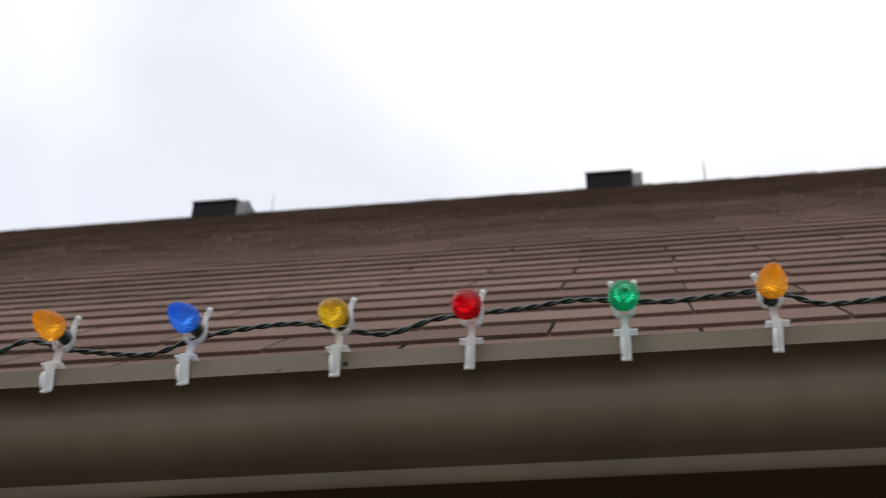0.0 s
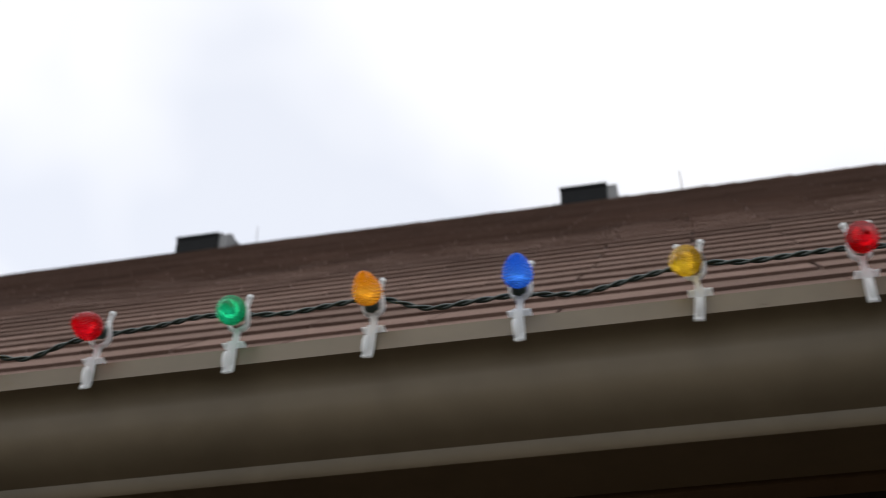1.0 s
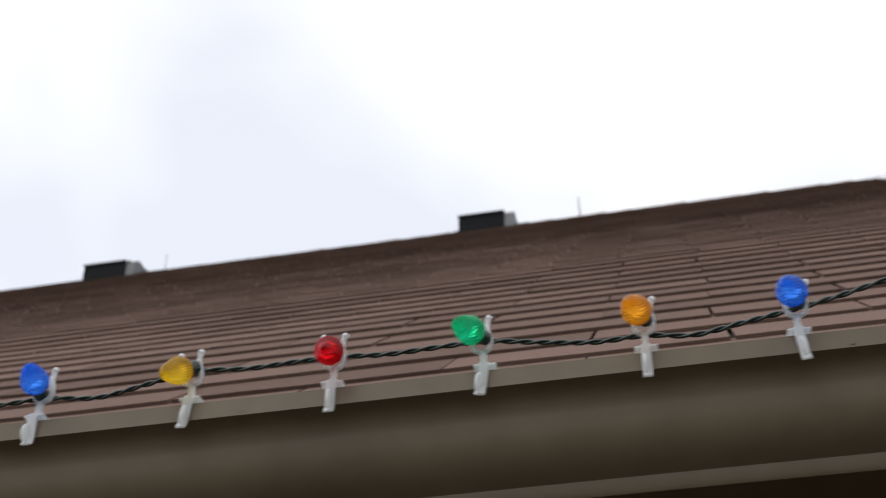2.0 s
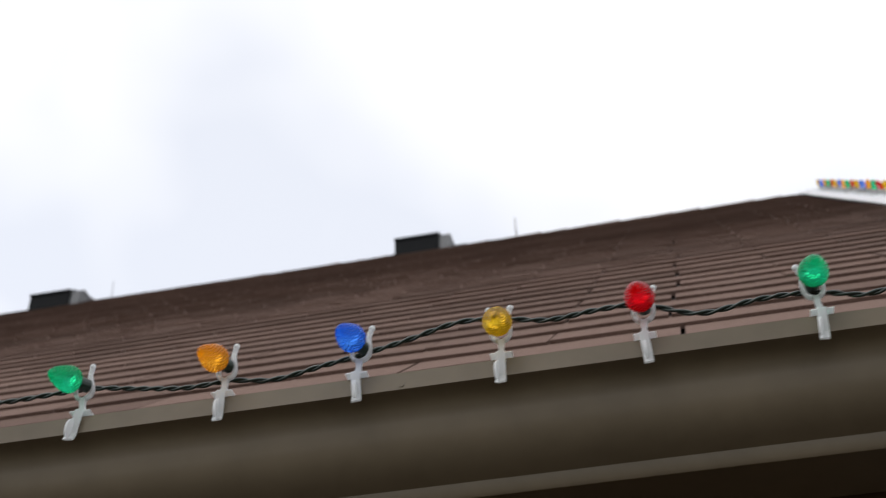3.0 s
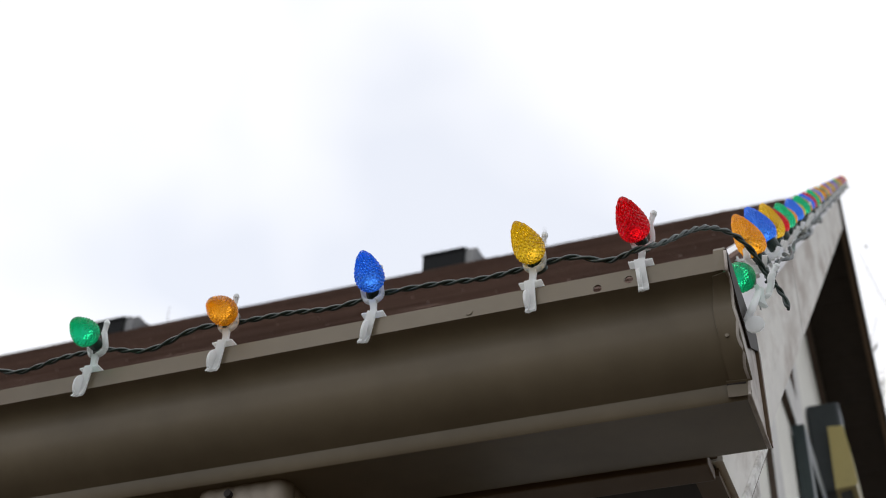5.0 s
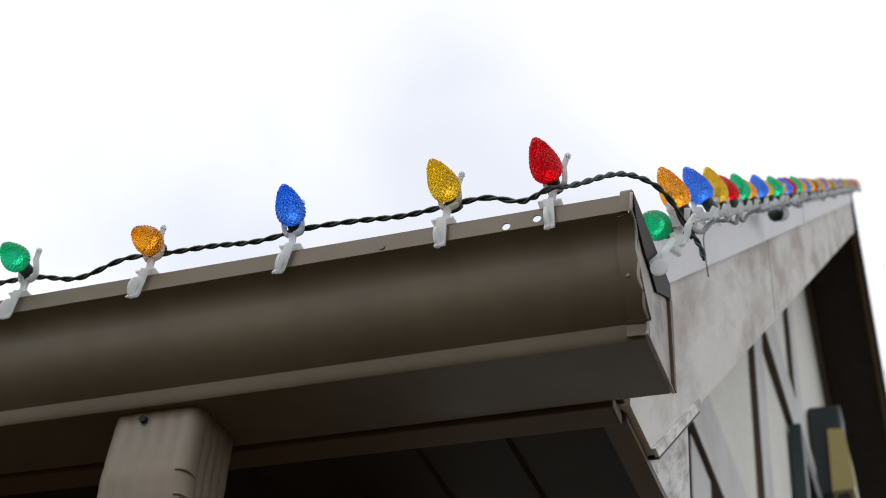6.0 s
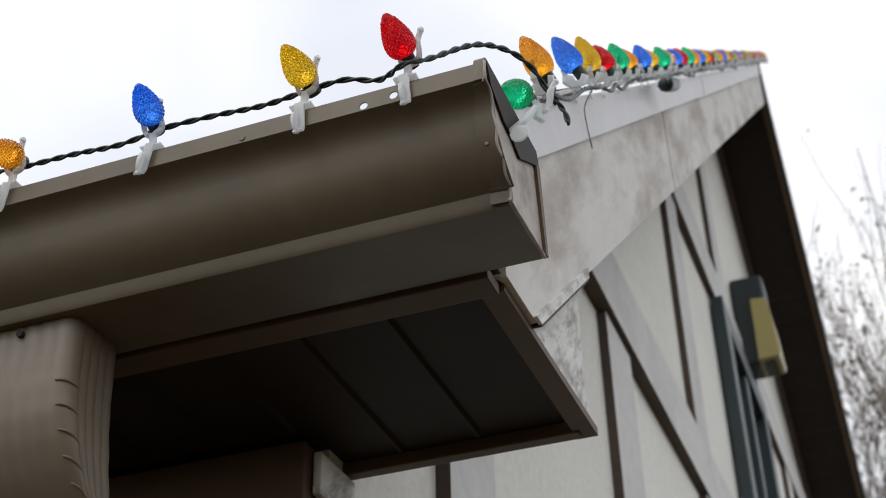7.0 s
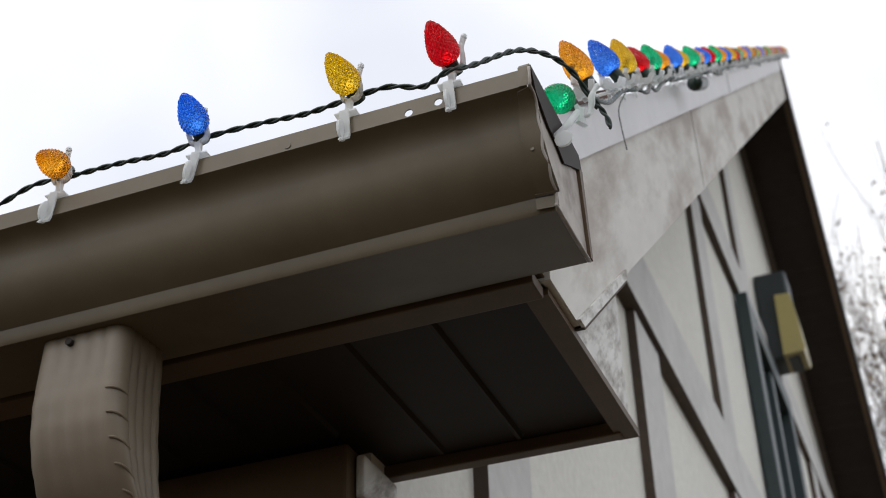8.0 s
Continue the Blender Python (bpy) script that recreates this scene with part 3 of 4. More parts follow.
def sweep_spout(path, w, d):
    ring = spout_ring(w, d)
    n, v, f = len(ring), [], []
    for i, (y, z, tilt, swell) in enumerate(path):
        for x, u in ring:
            v.append((x * swell, y + u * swell * math.cos(tilt), z + u * swell * math.sin(tilt)))
    for i in range(len(path) - 1):
        for k in range(n):
            f.append((i * n + k, i * n + (k + 1) % n, (i + 1) * n + (k + 1) % n, (i + 1) * n + k))
    f.append(tuple(range(n)))
    f.append(tuple(range(len(v) - n, len(v)))[::-1])
    me = mesh("spout", v, f, M_SPOUT)
    bm = bmesh.new()
    bm.from_mesh(me)
    bmesh.ops.recalc_face_normals(bm, faces=bm.faces[:])
    bm.to_mesh(me)
    bm.free()
    me.polygons.foreach_set("use_smooth", [True] * len(me.polygons))
    me.set_sharp_from_angle(angle=radians(50))
    return me


path, y, z, tilt = [], 0.0, 0.002, 0.0
path.append((y, z, 0.0, 0.97))
for i in range(50):
    step = 0.0065
    if 6 < i < 42:
        tilt = -radians(60) * min(1.0, ((i - 6) / 34) ** 1.25)
    y += step * math.sin(-tilt)
    z -= step * math.cos(tilt)
    ripple = 1.0 + 0.06 * min(1.0, i / 16) + (0.006 * math.sin(i * 1.4) if 7 < i < 42 else 0.0)
    path.append((y, z, tilt, ripple))
elbow = put("elbow", sweep_spout(path, 0.090, 0.074), spout)
last = path[-1]
low = [(last[0] + 0.0, last[1], last[2], 0.96), (last[0] + 0.03, last[1] - 0.03, -radians(40), 0.96), (last[0] + 0.045, last[1] - 0.08, -radians(15), 0.96),
       (last[0] + 0.05, last[1] - 0.2, 0.0, 0.96), (last[0] + 0.05, -(LIP - 0.10) + 0.1, 0.0, 0.96)]
put("downpipe", sweep_spout(low, 0.088, 0.074), spout)
v, f = tube([(-0.010, -0.0405, -0.012), (-0.010, -0.034, -0.012)], 0.0036, 10)
put("screw_hole", mesh("screw_hole", v, f, M_SHEET), elbow, "dark screw hole")
for k in range(7):
    cy, cz, t, w = path[11 + 4 * k]
    def around(x, u, drop):
        return (x * w, cy + u * w * math.cos(t), cz + u * w * math.sin(t) - drop)
    pts = [around(0.033 + 0.001 * k, -0.0370, 0.0), around(0.0395, -0.0360, 0.0003), around(0.0440, -0.0310, 0.0008), around(0.0452, -0.022 + 0.001 * k, 0.0012)]
    v, f = tube(glide(pts, 4), 0.0010, 5)
    put("crimp", mesh("crimp", v, f, M_SPOUT), elbow)

# ---- string lights ----
def bulb_verts(length=0.0385, r=0.0122):
    """Faceted strawberry bulb with raised diamond studs, base at the origin, tip on +z."""
    prof = [(0.0, 0.45), (0.03, 0.62), (0.10, 0.83), (0.20, 0.965), (0.30, 1.0), (0.42, 0.97), (0.54, 0.87), (0.66, 0.73), (0.78, 0.57), (0.88, 0.42), (0.95, 0.29), (0.99, 0.15)]
    rings, sides = 19, 17
    v, f = [], []
    def rad(t):
        for (a, ra), (b, rb) in zip(prof, prof[1:]):
            if t <= b:
                return ra + (rb - ra) * (t - a) / (b - a)
        return prof[-1][1]
    for i in range(rings):
        t = 0.99 * i / (rings - 1)
        rr = r * rad(t)
        for k in range(sides):
            a = 2 * math.pi * (k + 0.5 * (i % 2)) / sides
            v.append((rr * math.cos(a), rr * math.sin(a), length * t))
    v.append((0, 0, length))
    top = len(v) - 1
    for i in range(1, rings - 1):
        for k in range(sides):
            left, right = i * sides + k, i * sides + (k + 1) % sides
            j = k if i % 2 == 0 else (k + 1) % sides
            low, high = (i - 1) * sides + j, (i + 1) * sides + j
            pts = [Vector(v[q]) for q in (left, right, low, high)]
            mid = sum(pts, Vector()) / 4
            out = Vector((mid.x, mid.y, 0.0)).normalized() if i < rings - 4 else Vector((mid.x, mid.y, 0.004)).normalized()
            if i < 16:
                v.append(tuple(mid + 0.0009 * out))
                m = len(v) - 1
                f += [(low, right, m), (right, high, m), (high, left, m), (left, low, m)]
            else:
                f.append((low, right, high, left))
    for i, edge in ((0, 1), (rings - 1, -1)):
        for k in range(sides):
            a, b = i * sides + k, i * sides + (k + 1) % sides
            j = k if i % 2 == 0 else (k + 1) % sides
            c = (i + edge) * sides + j
            f.append((a, b, c) if edge == 1 else (b, a, c))
    f += [((rings - 1) * sides + k, (rings - 1) * sides + (k + 1) % sides, top) for k in range(sides)]
    f.append(tuple(range(sides))[::-1])
    return v, f


def ball(centre, r, sides=8, rings=5):
    v, f = [], []
    for i in range(rings + 1):
        a = math.pi * i / rings
        rr = max(r * math.sin(a), 0.00005)
        for k in range(sides):
            b = 2 * math.pi * k / sides
            v.append(Vector(centre) + Vector((rr * math.cos(b), rr * math.sin(b), r * math.cos(a))))
    for i in range(rings):
        for k in range(sides):
            p, q = i * sides + k, i * sides + (k + 1) % sides
            f.append((p, p + sides, q + sides, q))
    return v, f


bv, bf = bulb_verts()
BULB_MESH = {c: mesh(c + "_bulb", bv, bf, m) for c, m in BULB.items()}
v1, f1 = tube([(0, 0, -0.011), (0, 0, -0.009), (0, 0, -0.004), (0, 0, 0.0015)], 0.0066, 14)
GLOW_MESH = {c: mesh(c + "_glow", *ball((0, 0, 0.0070), 0.0022), m, True) for c, m in GLOW.items()}
SOCKET_MESH = mesh("socket", v1, f1, M_SOCKET)
COLOURS = ["orange", "blue", "yellow", "red", "green"]


def aim(d):
    return Vector(d).to_track_quat("Z", "Y").to_matrix().to_4x4()


def light(x, y, z, d, colour, group, stretch=1.0):
    ob = empty("christmas_light", x, y, z)
    tagged(ob, colour + " faceted plastic bulb in a dark green socket", "string light", group)
    bulb = put("bulb", BULB_MESH[colour], ob, colour + " faceted bulb", aim(d) @ Matrix.Diagonal((1.06, 1.06, stretch, 1)))
    # added glowing core, brightens the bulb's colour
    put("glow_core", GLOW_MESH[colour], bulb, "small added glowing " + colour + " core that brightens the bulb")
    put("socket", SOCKET_MESH, ob, "", aim(d))
    return ob


def clip_meshes():
    # stem with a gusset; foot plate; hook over the lip; fin that is pressed to slide it on; two curved arms with knobs
    stem = [(-0.0048, 0.003), (0.0062, 0.003), (0.0030, 0.0075), (0.0024, 0.012), (0.0030, 0.0185), (0.0046, 0.0225), (0.0, 0.0205),
            (-0.0046, 0.0225), (-0.0030, 0.0185), (-0.0024, 0.012), (-0.0028, 0.0075)]
    arm = prism("arm", stem, "y", 0.0015, 0.0060, M_CLIP)
    foot = box_mesh("foot", (-0.0095, -0.0040, 0.0012), (0.0105, 0.0080, 0.0030), M_CLIP, 0.0006)
    tab = [(-0.0026, 0.003), (-0.0026, -0.0190), (-0.0042, -0.0228), (-0.0072, -0.0250), (-0.0082, -0.0238), (-0.0062, -0.0208), (-0.0046, -0.0172), (-0.0046, 0.003)]
    hook = prism("hook", tab, "x", -0.0042, 0.0042, M_CLIP)
    curve = [(-0.0046 - 0.0082 * math.sin(radians(a)), -0.0150 + 0.0092 * math.cos(radians(a))) for a in range(20, 160, 14)]
    fin = [(-0.0040, -0.0090)] + curve + [(-0.0110, -0.0255), (-0.0040, -0.0235)]
    flap = prism("flap", fin, "x", -0.0026, 0.0000, M_CLIP)
    path_r = glide([(0.0026, 0.003, 0.0195), (0.0062, 0.004, 0.0230), (0.0082, 0.0045, 0.0285), (0.0084, 0.0035, 0.0350), (0.0072, 0.0030, 0.0410),
                    (0.0074, 0.0020, 0.0455), (0.0098, 0.0, 0.0520)], 4)
    sides = []
    for sign in (-1, 1):
        v, f = joined([tube([(sign * p.x, p.y, p.z) for p in path_r], 0.0020, 8, 0.0026), ball((sign * 0.0100, -0.0002, 0.0524), 0.0031)])
        v = [(x, 0.003 + (y - 0.003) * (1.7 if z < 0.044 else 1.0), z) for x, y, z in v]
        sides.append(mesh("prong", v, f, M_CLIP, True))
    return arm, foot, hook, flap, sides[0], sides[1]


ARM, FOOT, HOOK, FLAP, PRONG_L, PRONG_R = clip_meshes()


def clip(x, lean, twist, turn, group):
    ob = empty("light_clip", x, 0.0, LIP + 0.0012)
    tagged(ob, "white plastic light clip hooked on the gutter lip", "clip", group)
    up = pose(0, 0, 0, 0, lean, twist * 0.4)
    put("arm", ARM, ob, "", up)
    put("foot", FOOT, ob, "", pose(0, 0, 0, 0, 0, twist * 0.4))
    tw = pose(0, 0, 0, 0, -lean * 1.2, 0)
    put("hook", HOOK, ob, "", tw @ Matrix.Diagonal((1, 1, 1.26, 1)))
    put("flap", FLAP, ob, "", tw @ pose(0, 0, 0, 0, 0, turn) @ Matrix.Diagonal((1, 1, 1.26, 1)))
    put("prong", PRONG_L, ob, "", up)
    put("prong", PRONG_R, ob, "", up)
    return ob


# clip places along the lip and the way each bulb points
CLIPS = [-2.463, -2.337, -2.199, -2.080, -1.947, -1.820, -1.692, -1.540, -1.406, -1.267, -1.126, -0.997, -0.863, -0.735, -0.583, -0.445, -0.300, -0.158, -0.065]
POINTS = [(-0.35, -0.93, 0.05), (-0.29, -0.96, 0.0), (-0.20, -0.92, -0.30), (-0.16, -0.93, -0.28), (0.06, -0.91, -0.36), (0.04, -0.98, 0.2), (0.11, -0.98, 0.18),
          (-0.43, -0.70, -0.55), (0.05, -0.87, -0.45), (-0.48, -0.87, -0.10), (-0.3, -0.94, -0.12), (-0.26, -0.96, -0.08), (0.05, -0.89, -0.40), (-0.10, -0.98, -0.10),
          (0.08, -0.99, -0.05), (0.06, -0.93, -0.30), (0.12, -0.92, 0.3), (-0.16, -0.9, 0.36), (-0.14, -0.85, 0.5)]
LEAN = [6, 6, 2, 0, 0, -4, 2, -5, 0, -6, 0, 4, 0, 3, -4, -5, -8, 3, 4]
wire_points = []
rnd = random.Random(4)
for i, x in enumerate(CLIPS):
    s = math.sin(radians(LEAN[i]))
    bx, bz = x + 0.034 * s - (0.004 if i == 18 else 0.0), LIP + (0.0345 if i in (5, 6) or i > 16 else 0.0385)
    d = Vector(POINTS[i]).normalized()
    base = Vector((bx, -0.006 if i < 15 else 0.002, bz - (0.005 if i < 15 else 0.0))) + (0.001 if i < 15 else -0.004) * d
    light(*base, d, COLOURS[i % 5], "lights along the gutter", 0.88 if i < 15 else 1.04)
    clip(x, LEAN[i], rnd.uniform(-8, 8), rnd.uniform(-14, 10), "clips along the gutter")
# more lights run on beyond to the west
for i in range(1, 7):
    x = CLIPS[0] - 0.128 * i
    d = Vector((rnd.uniform(-0.4, 0.0), -0.94, rnd.uniform(-0.2, 0.2))).normalized()
    light(x, 0.002, LIP + 0.0375, d, COLOURS[(-i) % 5], "lights along the gutter")
    clip(x, 2, 0, 0.0, "clips along the gutter")
xs = [CLIPS[0] - 0.128 * i for i in range(6, 0, -1)] + CLIPS
# height of the wire over the lip at each clip and at two places on the way to the next, in millimetres
SAG = [(30, 25, 20), (33, 43, 44), (34, 28, 39), (42, 47, 51), (46, 45, 47), (47, 33, 33), (33, 30, 38), (44, 43, 43), (42, 41, 41), (40, 35, 27),
       (27, 24, 30), (36, 48, 58), (54, 48, 50), (48, 32, 37), (35, 28, 40)]
waves = [0.010, -0.004, 0.006, -0.008, 0.004, 0.011]
for i, x in enumerate(xs):
    if x == CLIPS[-1]:
        wire_points.append((x + 0.002, -0.0065, LIP + 0.0135))
        continue
    if 6 <= i <= 20:
        nx, heights = xs[i + 1], SAG[i - 6]
        for k, depth in ((0, 0.0155), (1, 0.019), (2, 0.017)):
            wire_points.append((x + (0.0, 0.33, 0.68)[k] * (nx - x), depth, LIP + 0.001 * heights[k]))
        continue
    wire_points.append((x, 0.0155, LIP + 0.0335 + 0.002 * math.sin(i * 2.7) + (0.003 if i > 20 else 0.0)))
    if i < len(xs) - 1:
        nx = xs[i + 1]
        w = waves[i % 6] if i < 21 else -0.007
        wire_points.append((x + 0.33 * (nx - x), 0.019, LIP + 0.0305 - w * 0.5 + (0.005 if i > 20 else 0.0)))
        wire_points.append((x + 0.68 * (nx - x), 0.017, LIP + 0.0325 + w * 0.9 + (0.007 if 20 < i < 23 else 0.0)))
# over the gutter's end to the foot of the rake
wire_points += [(-0.048, 0.012, LIP + 0.030), (-0.020, 0.048, LIP + 0.067), (0.000, 0.083, LIP + 0.083), (0.013, 0.110, LIP + 0.080), (0.020, 0.126, LIP + 0.066), (0.026, 0.136, LIP + 0.056)]
wire = mesh("light_wire", *twisted(wire_points), M_WIRE, True)
tagged(put("light_wire", wire), "dark green twisted light string wire", "wire")

# lights up the rake
RAKE_Y = [0.158, 0.288, 0.372, 0.462, 0.555, 0.635, 0.745, 0.83, 0.96, 1.03, 1.13, 1.21, 1.31, 1.42, 1.53] + [1.64 + 0.112 * i for i in range(26)]
RAKE_ORDER = ["orange", "blue", "yellow", "red", "green", "orange", "blue", "yellow", "green", "orange", "blue", "red", "green", "orange", "blue"] + [COLOURS[(i + 2) % 5] for i in range(26)]
HOLD = prism("holder", [(-0.009, 0.0), (-0.004, -0.002), (0.006, 0.0), (0.010, 0.008), (0.006, 0.010), (0.003, 0.004), (-0.004, 0.004), (-0.007, 0.010), (-0.011, 0.008)], "y", -0.006, 0.004, M_CLIP)
ARM2 = box_mesh("rake_arm", (-0.058, -0.0012, 0.0), (0.002, 0.0012, 0.002), M_CLIP, 0.0005)
HOOK2 = prism("rake_hook", [(-0.006, -0.013), (0.006, -0.011), (0.006, 0.004), (-0.006, 0.004)], "x", -0.0012, 0.0012, M_CLIP)
rake_wire = []
for i, y in enumerate(RAKE_Y):
    r2 = random.Random(50 + i)
    edge = RAKE_X + SKEW * (y - 0.15)
    x, z = edge + 0.055, roof_z(y) + (0.041 if i == 1 else 0.036)
    d = Vector((-0.34 + r2.uniform(-0.16, 0.12), -0.50 + r2.uniform(-0.14, 0.14), 0.80)).normalized()
    light(x, y, z, d, RAKE_ORDER[i], "lights up the rake", 1.16 if i < 3 else 1.0)
    ob = empty("light_clip", x, y, roof_z(y) + 0.016)
    tagged(ob, "white plastic light clip on the rake edge", "clip", "clips up the rake")
    turn = pose(0, 0, -0.004, r2.uniform(-28, -4), r2.uniform(-22, 12), 90 + r2.uniform(-35, 35)) @ Matrix.Diagonal((0.92, 0.92, 0.66, 1))
    put("holder", HOLD, ob, "", pose(0, 0, 0.004, r2.uniform(15, 45), r2.uniform(-15, 15), r2.uniform(-20, 20)) @ Matrix.Diagonal((1.1, 1.1, 1.1, 1)))
    put("stem", ARM, ob, "", turn)
    put("prong", PRONG_L, ob, "", turn)
    put("prong", PRONG_R, ob, "", turn)
    put("arm", ARM2, ob)
    put("hook", HOOK2, ob, "", pose(-0.055 + 0.009, 0, 0, r2.uniform(-20, 20), 0, 0))
    rake_wire.append((x + 0.004, y + 0.008, roof_z(y) + 0.020))
    if i < len(RAKE_Y) - 1:
        h = (RAKE_Y[i + 1] - y) / 2
        rake_wire.append((x + 0.010 + r2.uniform(-0.006, 0.006), y + h, roof_z(y + h) + 0.010 + r2.uniform(-0.010, 0.010)))
rake_wire = [(0.020, 0.134, LIP + 0.062), (0.018, 0.160, LIP + 0.098)] + rake_wire
tagged(put("rake_wire", mesh("rake_wire", *twisted(rake_wire, per_turn=6), M_WIRE, True)), "dark green twisted wire up the rake", "wire")
# loose tail, dangling wire, plug
tagged(put("wire_tail", mesh("wire_tail", *twisted([(0.020, 0.126, LIP + 0.068), (0.027, 0.134, LIP + 0.056), (0.032, 0.138, LIP + 0.044), (0.034, 0.138, LIP + 0.032)], pitch=0.02), M_WIRE, True)),
       "short twisted wire tail hanging at the corner", "wire")
lw = [(RAKE_X + 0.03, 0.50, roof_z(0.50) + 0.02), (RAKE_X + 0.014, 0.505, roof_z(0.505) - 0.008), (RAKE_X + 0.012, 0.514, roof_z(0.51) - 0.035), (RAKE_X + 0.012, 0.532, roof_z(0.52) - 0.068)]
tagged(put("loose_wire", mesh("loose_wire", *tube(glide(lw, 6), 0.0008, 5), M_WIRE, True)), "thin dark wire dangling over the rake edge", "wire")
v, f = tube(glide([(RAKE_X + 0.050, 1.00, roof_z(1.00) - 0.002), (RAKE_X + 0.050, 1.05, roof_z(1.05) - 0.004), (RAKE_X + 0.050, 1.11, roof_z(1.11) - 0.006)], 3), 0.013, 10)
tagged(put("wire_plug", mesh("wire_plug", v, f, M_SOCKET, True)), "dark green plug lying on the rake edge", "plug")

# the light clipped to the gutter's end cap
light(0.003, 0.112, LIP + 0.052, Vector((-0.22, -0.88, -0.36)).normalized(), "green", "lights along the gutter")
ob = empty("light_clip", 0.006, 0.088, LIP + 0.012)
tagged(ob, "white plastic clip hung on the gutter end cap", "clip", "clips along the gutter")
put("arm", ARM, ob, "", pose(0.012, 0.020, 0.006, 0, 0, 60))
v, f = tube([(0.008, 0.016, 0.018), (0.004, -0.010, -0.016), (0.0015, -0.036, -0.045)], 0.0030, 8)
put("strap", mesh("strap", v, f, M_CLIP, True), ob)
round_flap = [(0.0078 * math.cos(radians(k * 30)) + 0.0075, 0.0078 * math.sin(radians(k * 30)) - 0.052) for k in range(12)]
put("flap", prism("flap", round_flap, "y", -0.039, -0.0368, M_CLIP), ob, "round tab")
put("prong", PRONG_R, ob, "", pose(0.012, 0.024, 0.000, 10, 0, 60))

# ---- wall lamp on the gable ----
lamp = empty("wall_lamp", -0.290, 4.33, 4.79)
tagged(lamp, "dark outdoor wall lamp with a yellowed lens", "lamp")
put("housing", box_mesh("housing", (0.001, 0.0, 0.035), (0.140, 0.16, 0.46), M_LAMP, 0.014), lamp)
lens_out = [(0.080, 0.330), (0.144, 0.325), (0.156, 0.22), (0.166, 0.055), (0.158, 0.040), (0.074, 0.034)]
put("lens", prism("lens", lens_out, "y", -0.022, 0.150, M_LENS), lamp, "yellowed plastic lens")

# ---- roof vents and rods on the ridge ----
def vent(x):
    ob = empty("roof_vent", x, 4.365, roof_z(4.365))
    tagged(ob, "black metal box vent near the ridge", "roof vent", "roof vents")
    h, w, dep = 0.112, 0.235, 0.22
    body = [(0.0, -0.01), (0.0, h), (0.06, h + 0.045), (dep, h + 0.045), (dep, 0.19)]
    put("hood", prism("hood", body, "x", 0.0, w, M_VENT), ob)
    side = [(0.012, 0.0), (0.012, h - 0.004), (0.064, h + 0.038), (dep - 0.004, h + 0.038), (dep - 0.004, 0.18)]
    put("hood_side", prism("hood_side", side, "x", w + 0.001, w + 0.05, M_VENT_SIDE), ob, "grey sloped side of the vent")
    put("hood_rim", box_mesh("hood_rim", (-0.004, -0.006, h - 0.012), (w + 0.004, -0.001, h + 0.004), M_VENT, 0.001), ob)
    put("flashing", prism("flashing", [(-0.08, -0.08 * SLOPE + 0.006), (0.26, 0.26 * SLOPE + 0.006), (0.26, 0.26 * SLOPE + 0.002), (-0.08, -0.08 * SLOPE + 0.002)], "x", -0.07, w + 0.1, M_VENT), ob)


vent(-2.138)
vent(-4.210)
for x, h, r in ((-1.527, 0.13, 0.004), (-3.85, 0.12, 0.0025)):
    v, f = tube([(x, RIDGE_Y, RIDGE_Z - 0.01), (x - 0.004, RIDGE_Y, RIDGE_Z + h)], r, 6, r * 0.6)
    tagged(put("ridge_rod", mesh("ridge_rod", v, f, M_PIN)), "thin grey rod standing on the ridge", "rod")


# ---- bare trees beyond the gable ----
def tree(x, y, height, seed):
    r = random.Random(seed)
    pieces, leaves = [], []
    limit = -0.9 + 0.81 * (y + 1.0)
    def grow(p, d, length, rad, depth):
        if depth > 1 and p.z > limit - r.uniform(0.6, 2.6):
            return
        pts, q = [p.copy()], p.copy()
        for _ in range(4):
            d = (d + Vector((r.uniform(-0.10, 0.10), r.uniform(-0.10, 0.10), r.uniform(0.0, 0.12)))).normalized()
            q = q + d * length / 4
            pts.append(q.copy())
        pieces.append(tube(pts, rad, 5 if depth < 2 else 3, rad * 0.5))
        if depth >= 3:
            for _ in range(2):
                if r.random() < 0.6:
                    leaves.append((pts[r.randint(1, 4)] + Vector((r.uniform(-0.1, 0.1), r.uniform(-0.1, 0.1), r.uniform(-0.1, 0.1))), r.uniform(0.02, 0.045)))
        if depth >= 5:
            return
        for k in range(4 if depth < 3 else 3):
            j = min(4, 1 + k)
            nd = (d + Vector((r.uniform(-0.6, 0.6), r.uniform(-0.6, 0.6), r.uniform(0.0, 0.5)))).normalized()
            grow(pts[j], nd, length * r.uniform(0.5, 0.72), max(0.0035, rad * 0.42), depth + 1)
    grow(Vector((0, 0, 0)), Vector((0, 0, 1)), height * 0.45, height * 0.0055, 0)
    ob = empty("tree", x, y, 0.0)
    tagged(ob, "tall bare autumn tree with a few dry leaves", "tree", "trees behind the house")
    put("trunk", mesh("trunk", *joined(pieces), M_BARK), ob)
    lp = []
    for p, s in leaves:
        a = Vector((r.uniform(-1, 1), r.uniform(-1, 1), r.uniform(-1, 1))).normalized()
        b = a.orthogonal().normalized()
        s = 1.4 * s
        lp.append(([p, p + s * a + 0.5 * s * b, p + 2 * s * a, p + s * a - 0.5 * s * b + 0.2 * s * a.cross(b)], [(0, 1, 2, 3)]))
    put("crown", mesh("crown", *joined(lp), M_LEAF), ob, "sparse dry brown leaves")


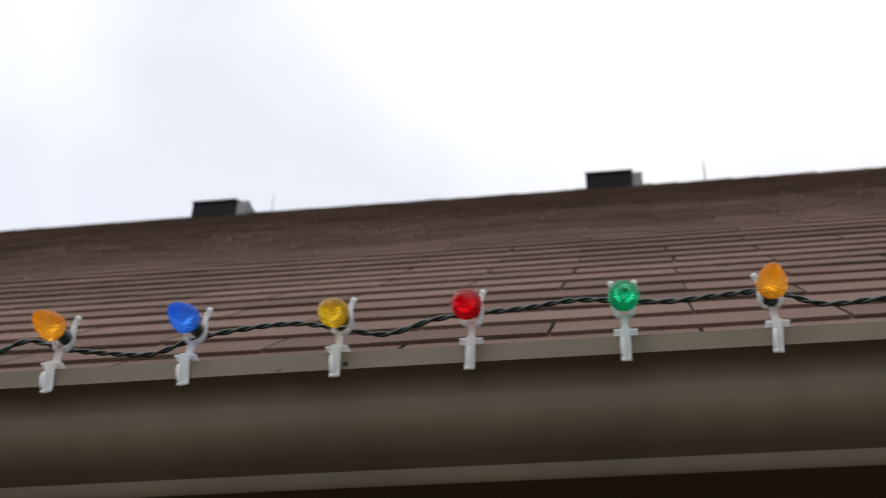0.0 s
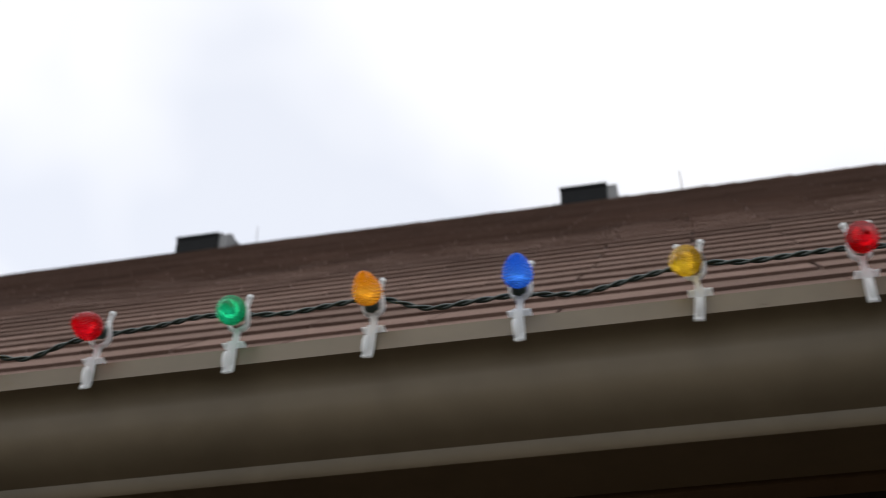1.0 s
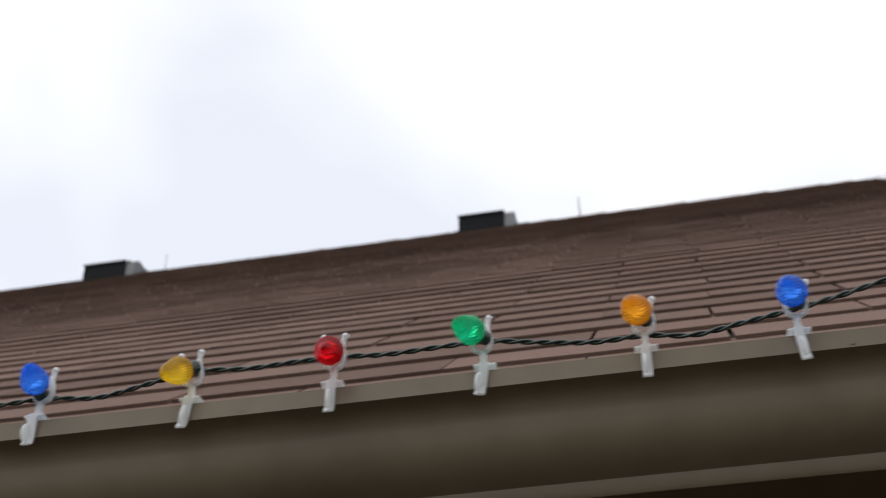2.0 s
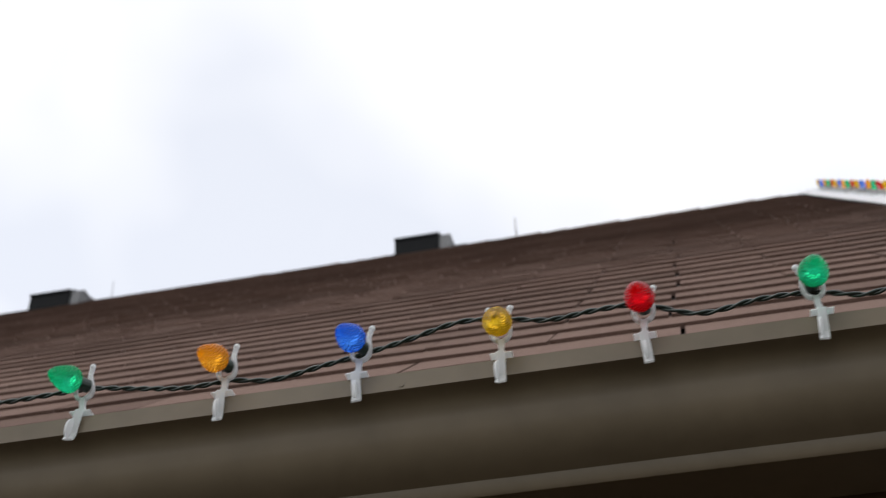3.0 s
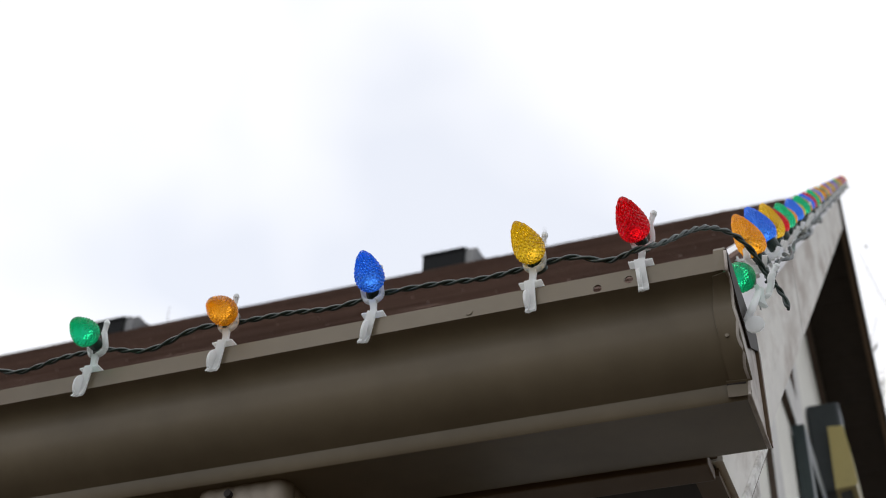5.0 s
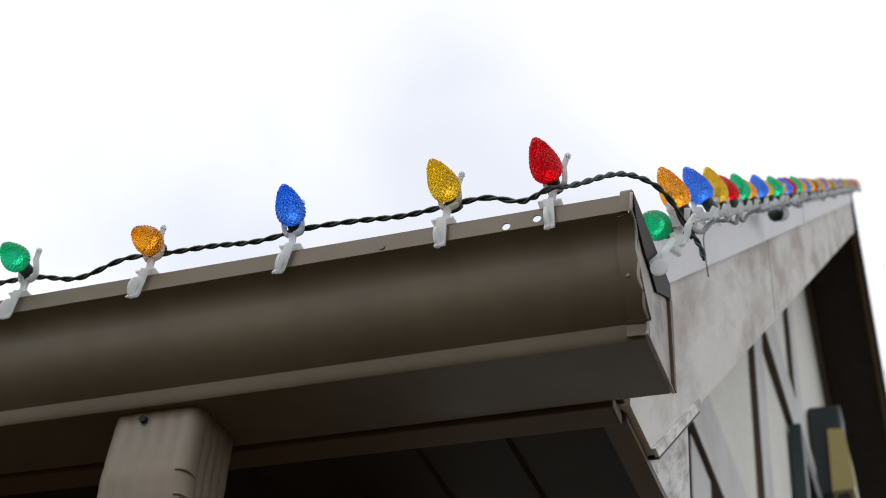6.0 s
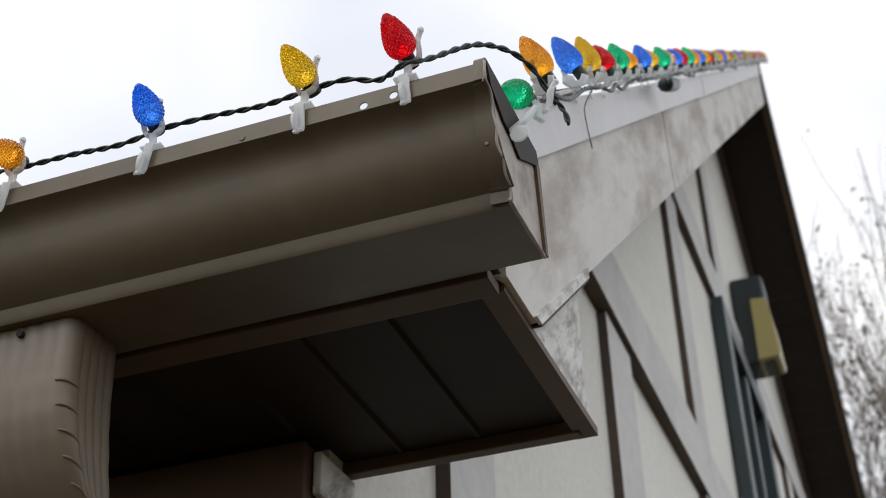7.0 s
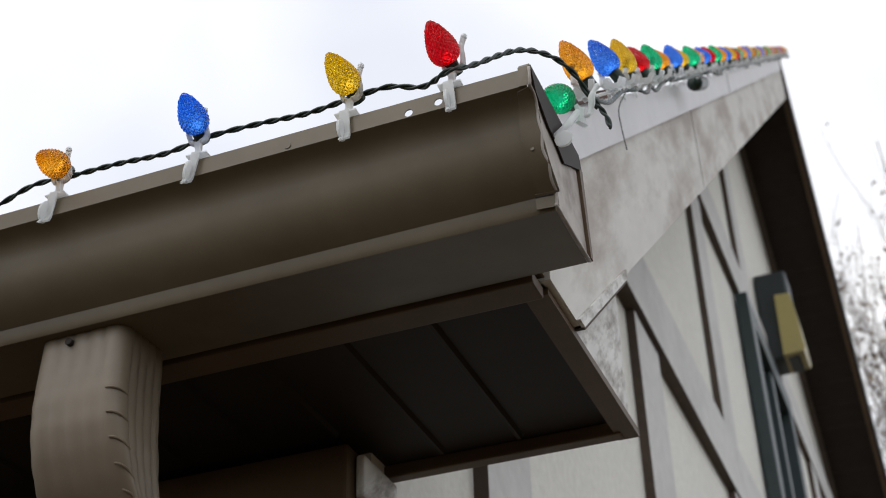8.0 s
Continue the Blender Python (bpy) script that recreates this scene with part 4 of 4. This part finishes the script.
for x, y, h, s in ((0.75, 15.0, 14.6, 3), (1.9, 16.5, 15.0, 8), (0.3, 18.5, 16.2, 12), (3.2, 19.0, 15.8, 21), (1.2, 15.8, 13.4, 31), (-0.2, 20.0, 17.0, 44),
                   (-0.3, 14.6, 14.4, 61), (0.25, 15.4, 14.6, 62), (0.9, 17.2, 15.2, 63), (-0.1, 17.0, 15.6, 64)):
    tree(x, y, h, s)

# ---- shingles ----
TAB, ROW = 0.333, 0.127


def tab_mesh(width, seed):
    r = random.Random(seed)
    w, L = width - 0.005, ROW + 0.03
    t0, t1 = 0.0066, 0.001
    jag = [r.uniform(-0.0015, 0.0015) for _ in range(5)]
    lift = [r.uniform(0.0, 0.0012) for _ in range(5)]
    v = []
    for k in range(5):
        v.append((w * k / 4, jag[k], t0 + lift[k]))
    for k in range(5):
        v.append((w * k / 4, L, t1))
    for k in range(5):
        v.append((w * k / 4, jag[k] + 0.001, -0.001))
    f = [(k, k + 1, k + 6, k + 5) for k in range(4)] + [(k + 10, k + 11, k + 1, k) for k in range(4)] + [(10, 0, 5), (4, 14, 9)]
    return v, f


def course_pose(x, row):
    y = 0.112 + row * ROW * math.cos(ANG)
    wave = 0.013 * min(1.0, row / 12) * noise.noise((x * 0.33, y * 1.5, 4.0))      # the old deck sags and swells
    return Matrix.Translation((x, y, roof_z(y) - 0.004 + wave)) @ Matrix.Rotation(ANG, 4, "X")


tabs = [mesh("shingle", *tab_mesh(TAB, s), M_SHINGLE) for s in range(6)]
run = []
rows_n = int((RIDGE_Y - 0.112) / (ROW * math.cos(ANG)))
count = 0
rs = random.Random(9)
for row in range(rows_n):
    first = -2.036 + (TAB / 2 if row % 2 else 0.0) + rs.uniform(-0.012, 0.012)
    start = first - TAB * int((first - WEST) / TAB)
    x = start
    while x < RAKE_X - 0.07:
        width = min(TAB, RAKE_X - 0.03 - x)
        near = row < 27 and x > -3.4 and count < 300 and width > 0.32
        m = course_pose(x + rs.uniform(-0.002, 0.002), row) @ Matrix.Translation((0, rs.uniform(-0.002, 0.002), 0))
        if near:
            put("shingle", rs.choice(tabs), roof, "", m)
            count += 1
        else:
            tv, tf = tab_mesh(width, rs.randint(0, 40))
            run.append(([m @ Vector(p) for p in tv], tf))
        x += TAB
put("shingle_run", mesh("shingle_run", *joined(run), M_SHINGLE_FAR), roof, "brown asphalt shingles")["kind"] = "stuff"
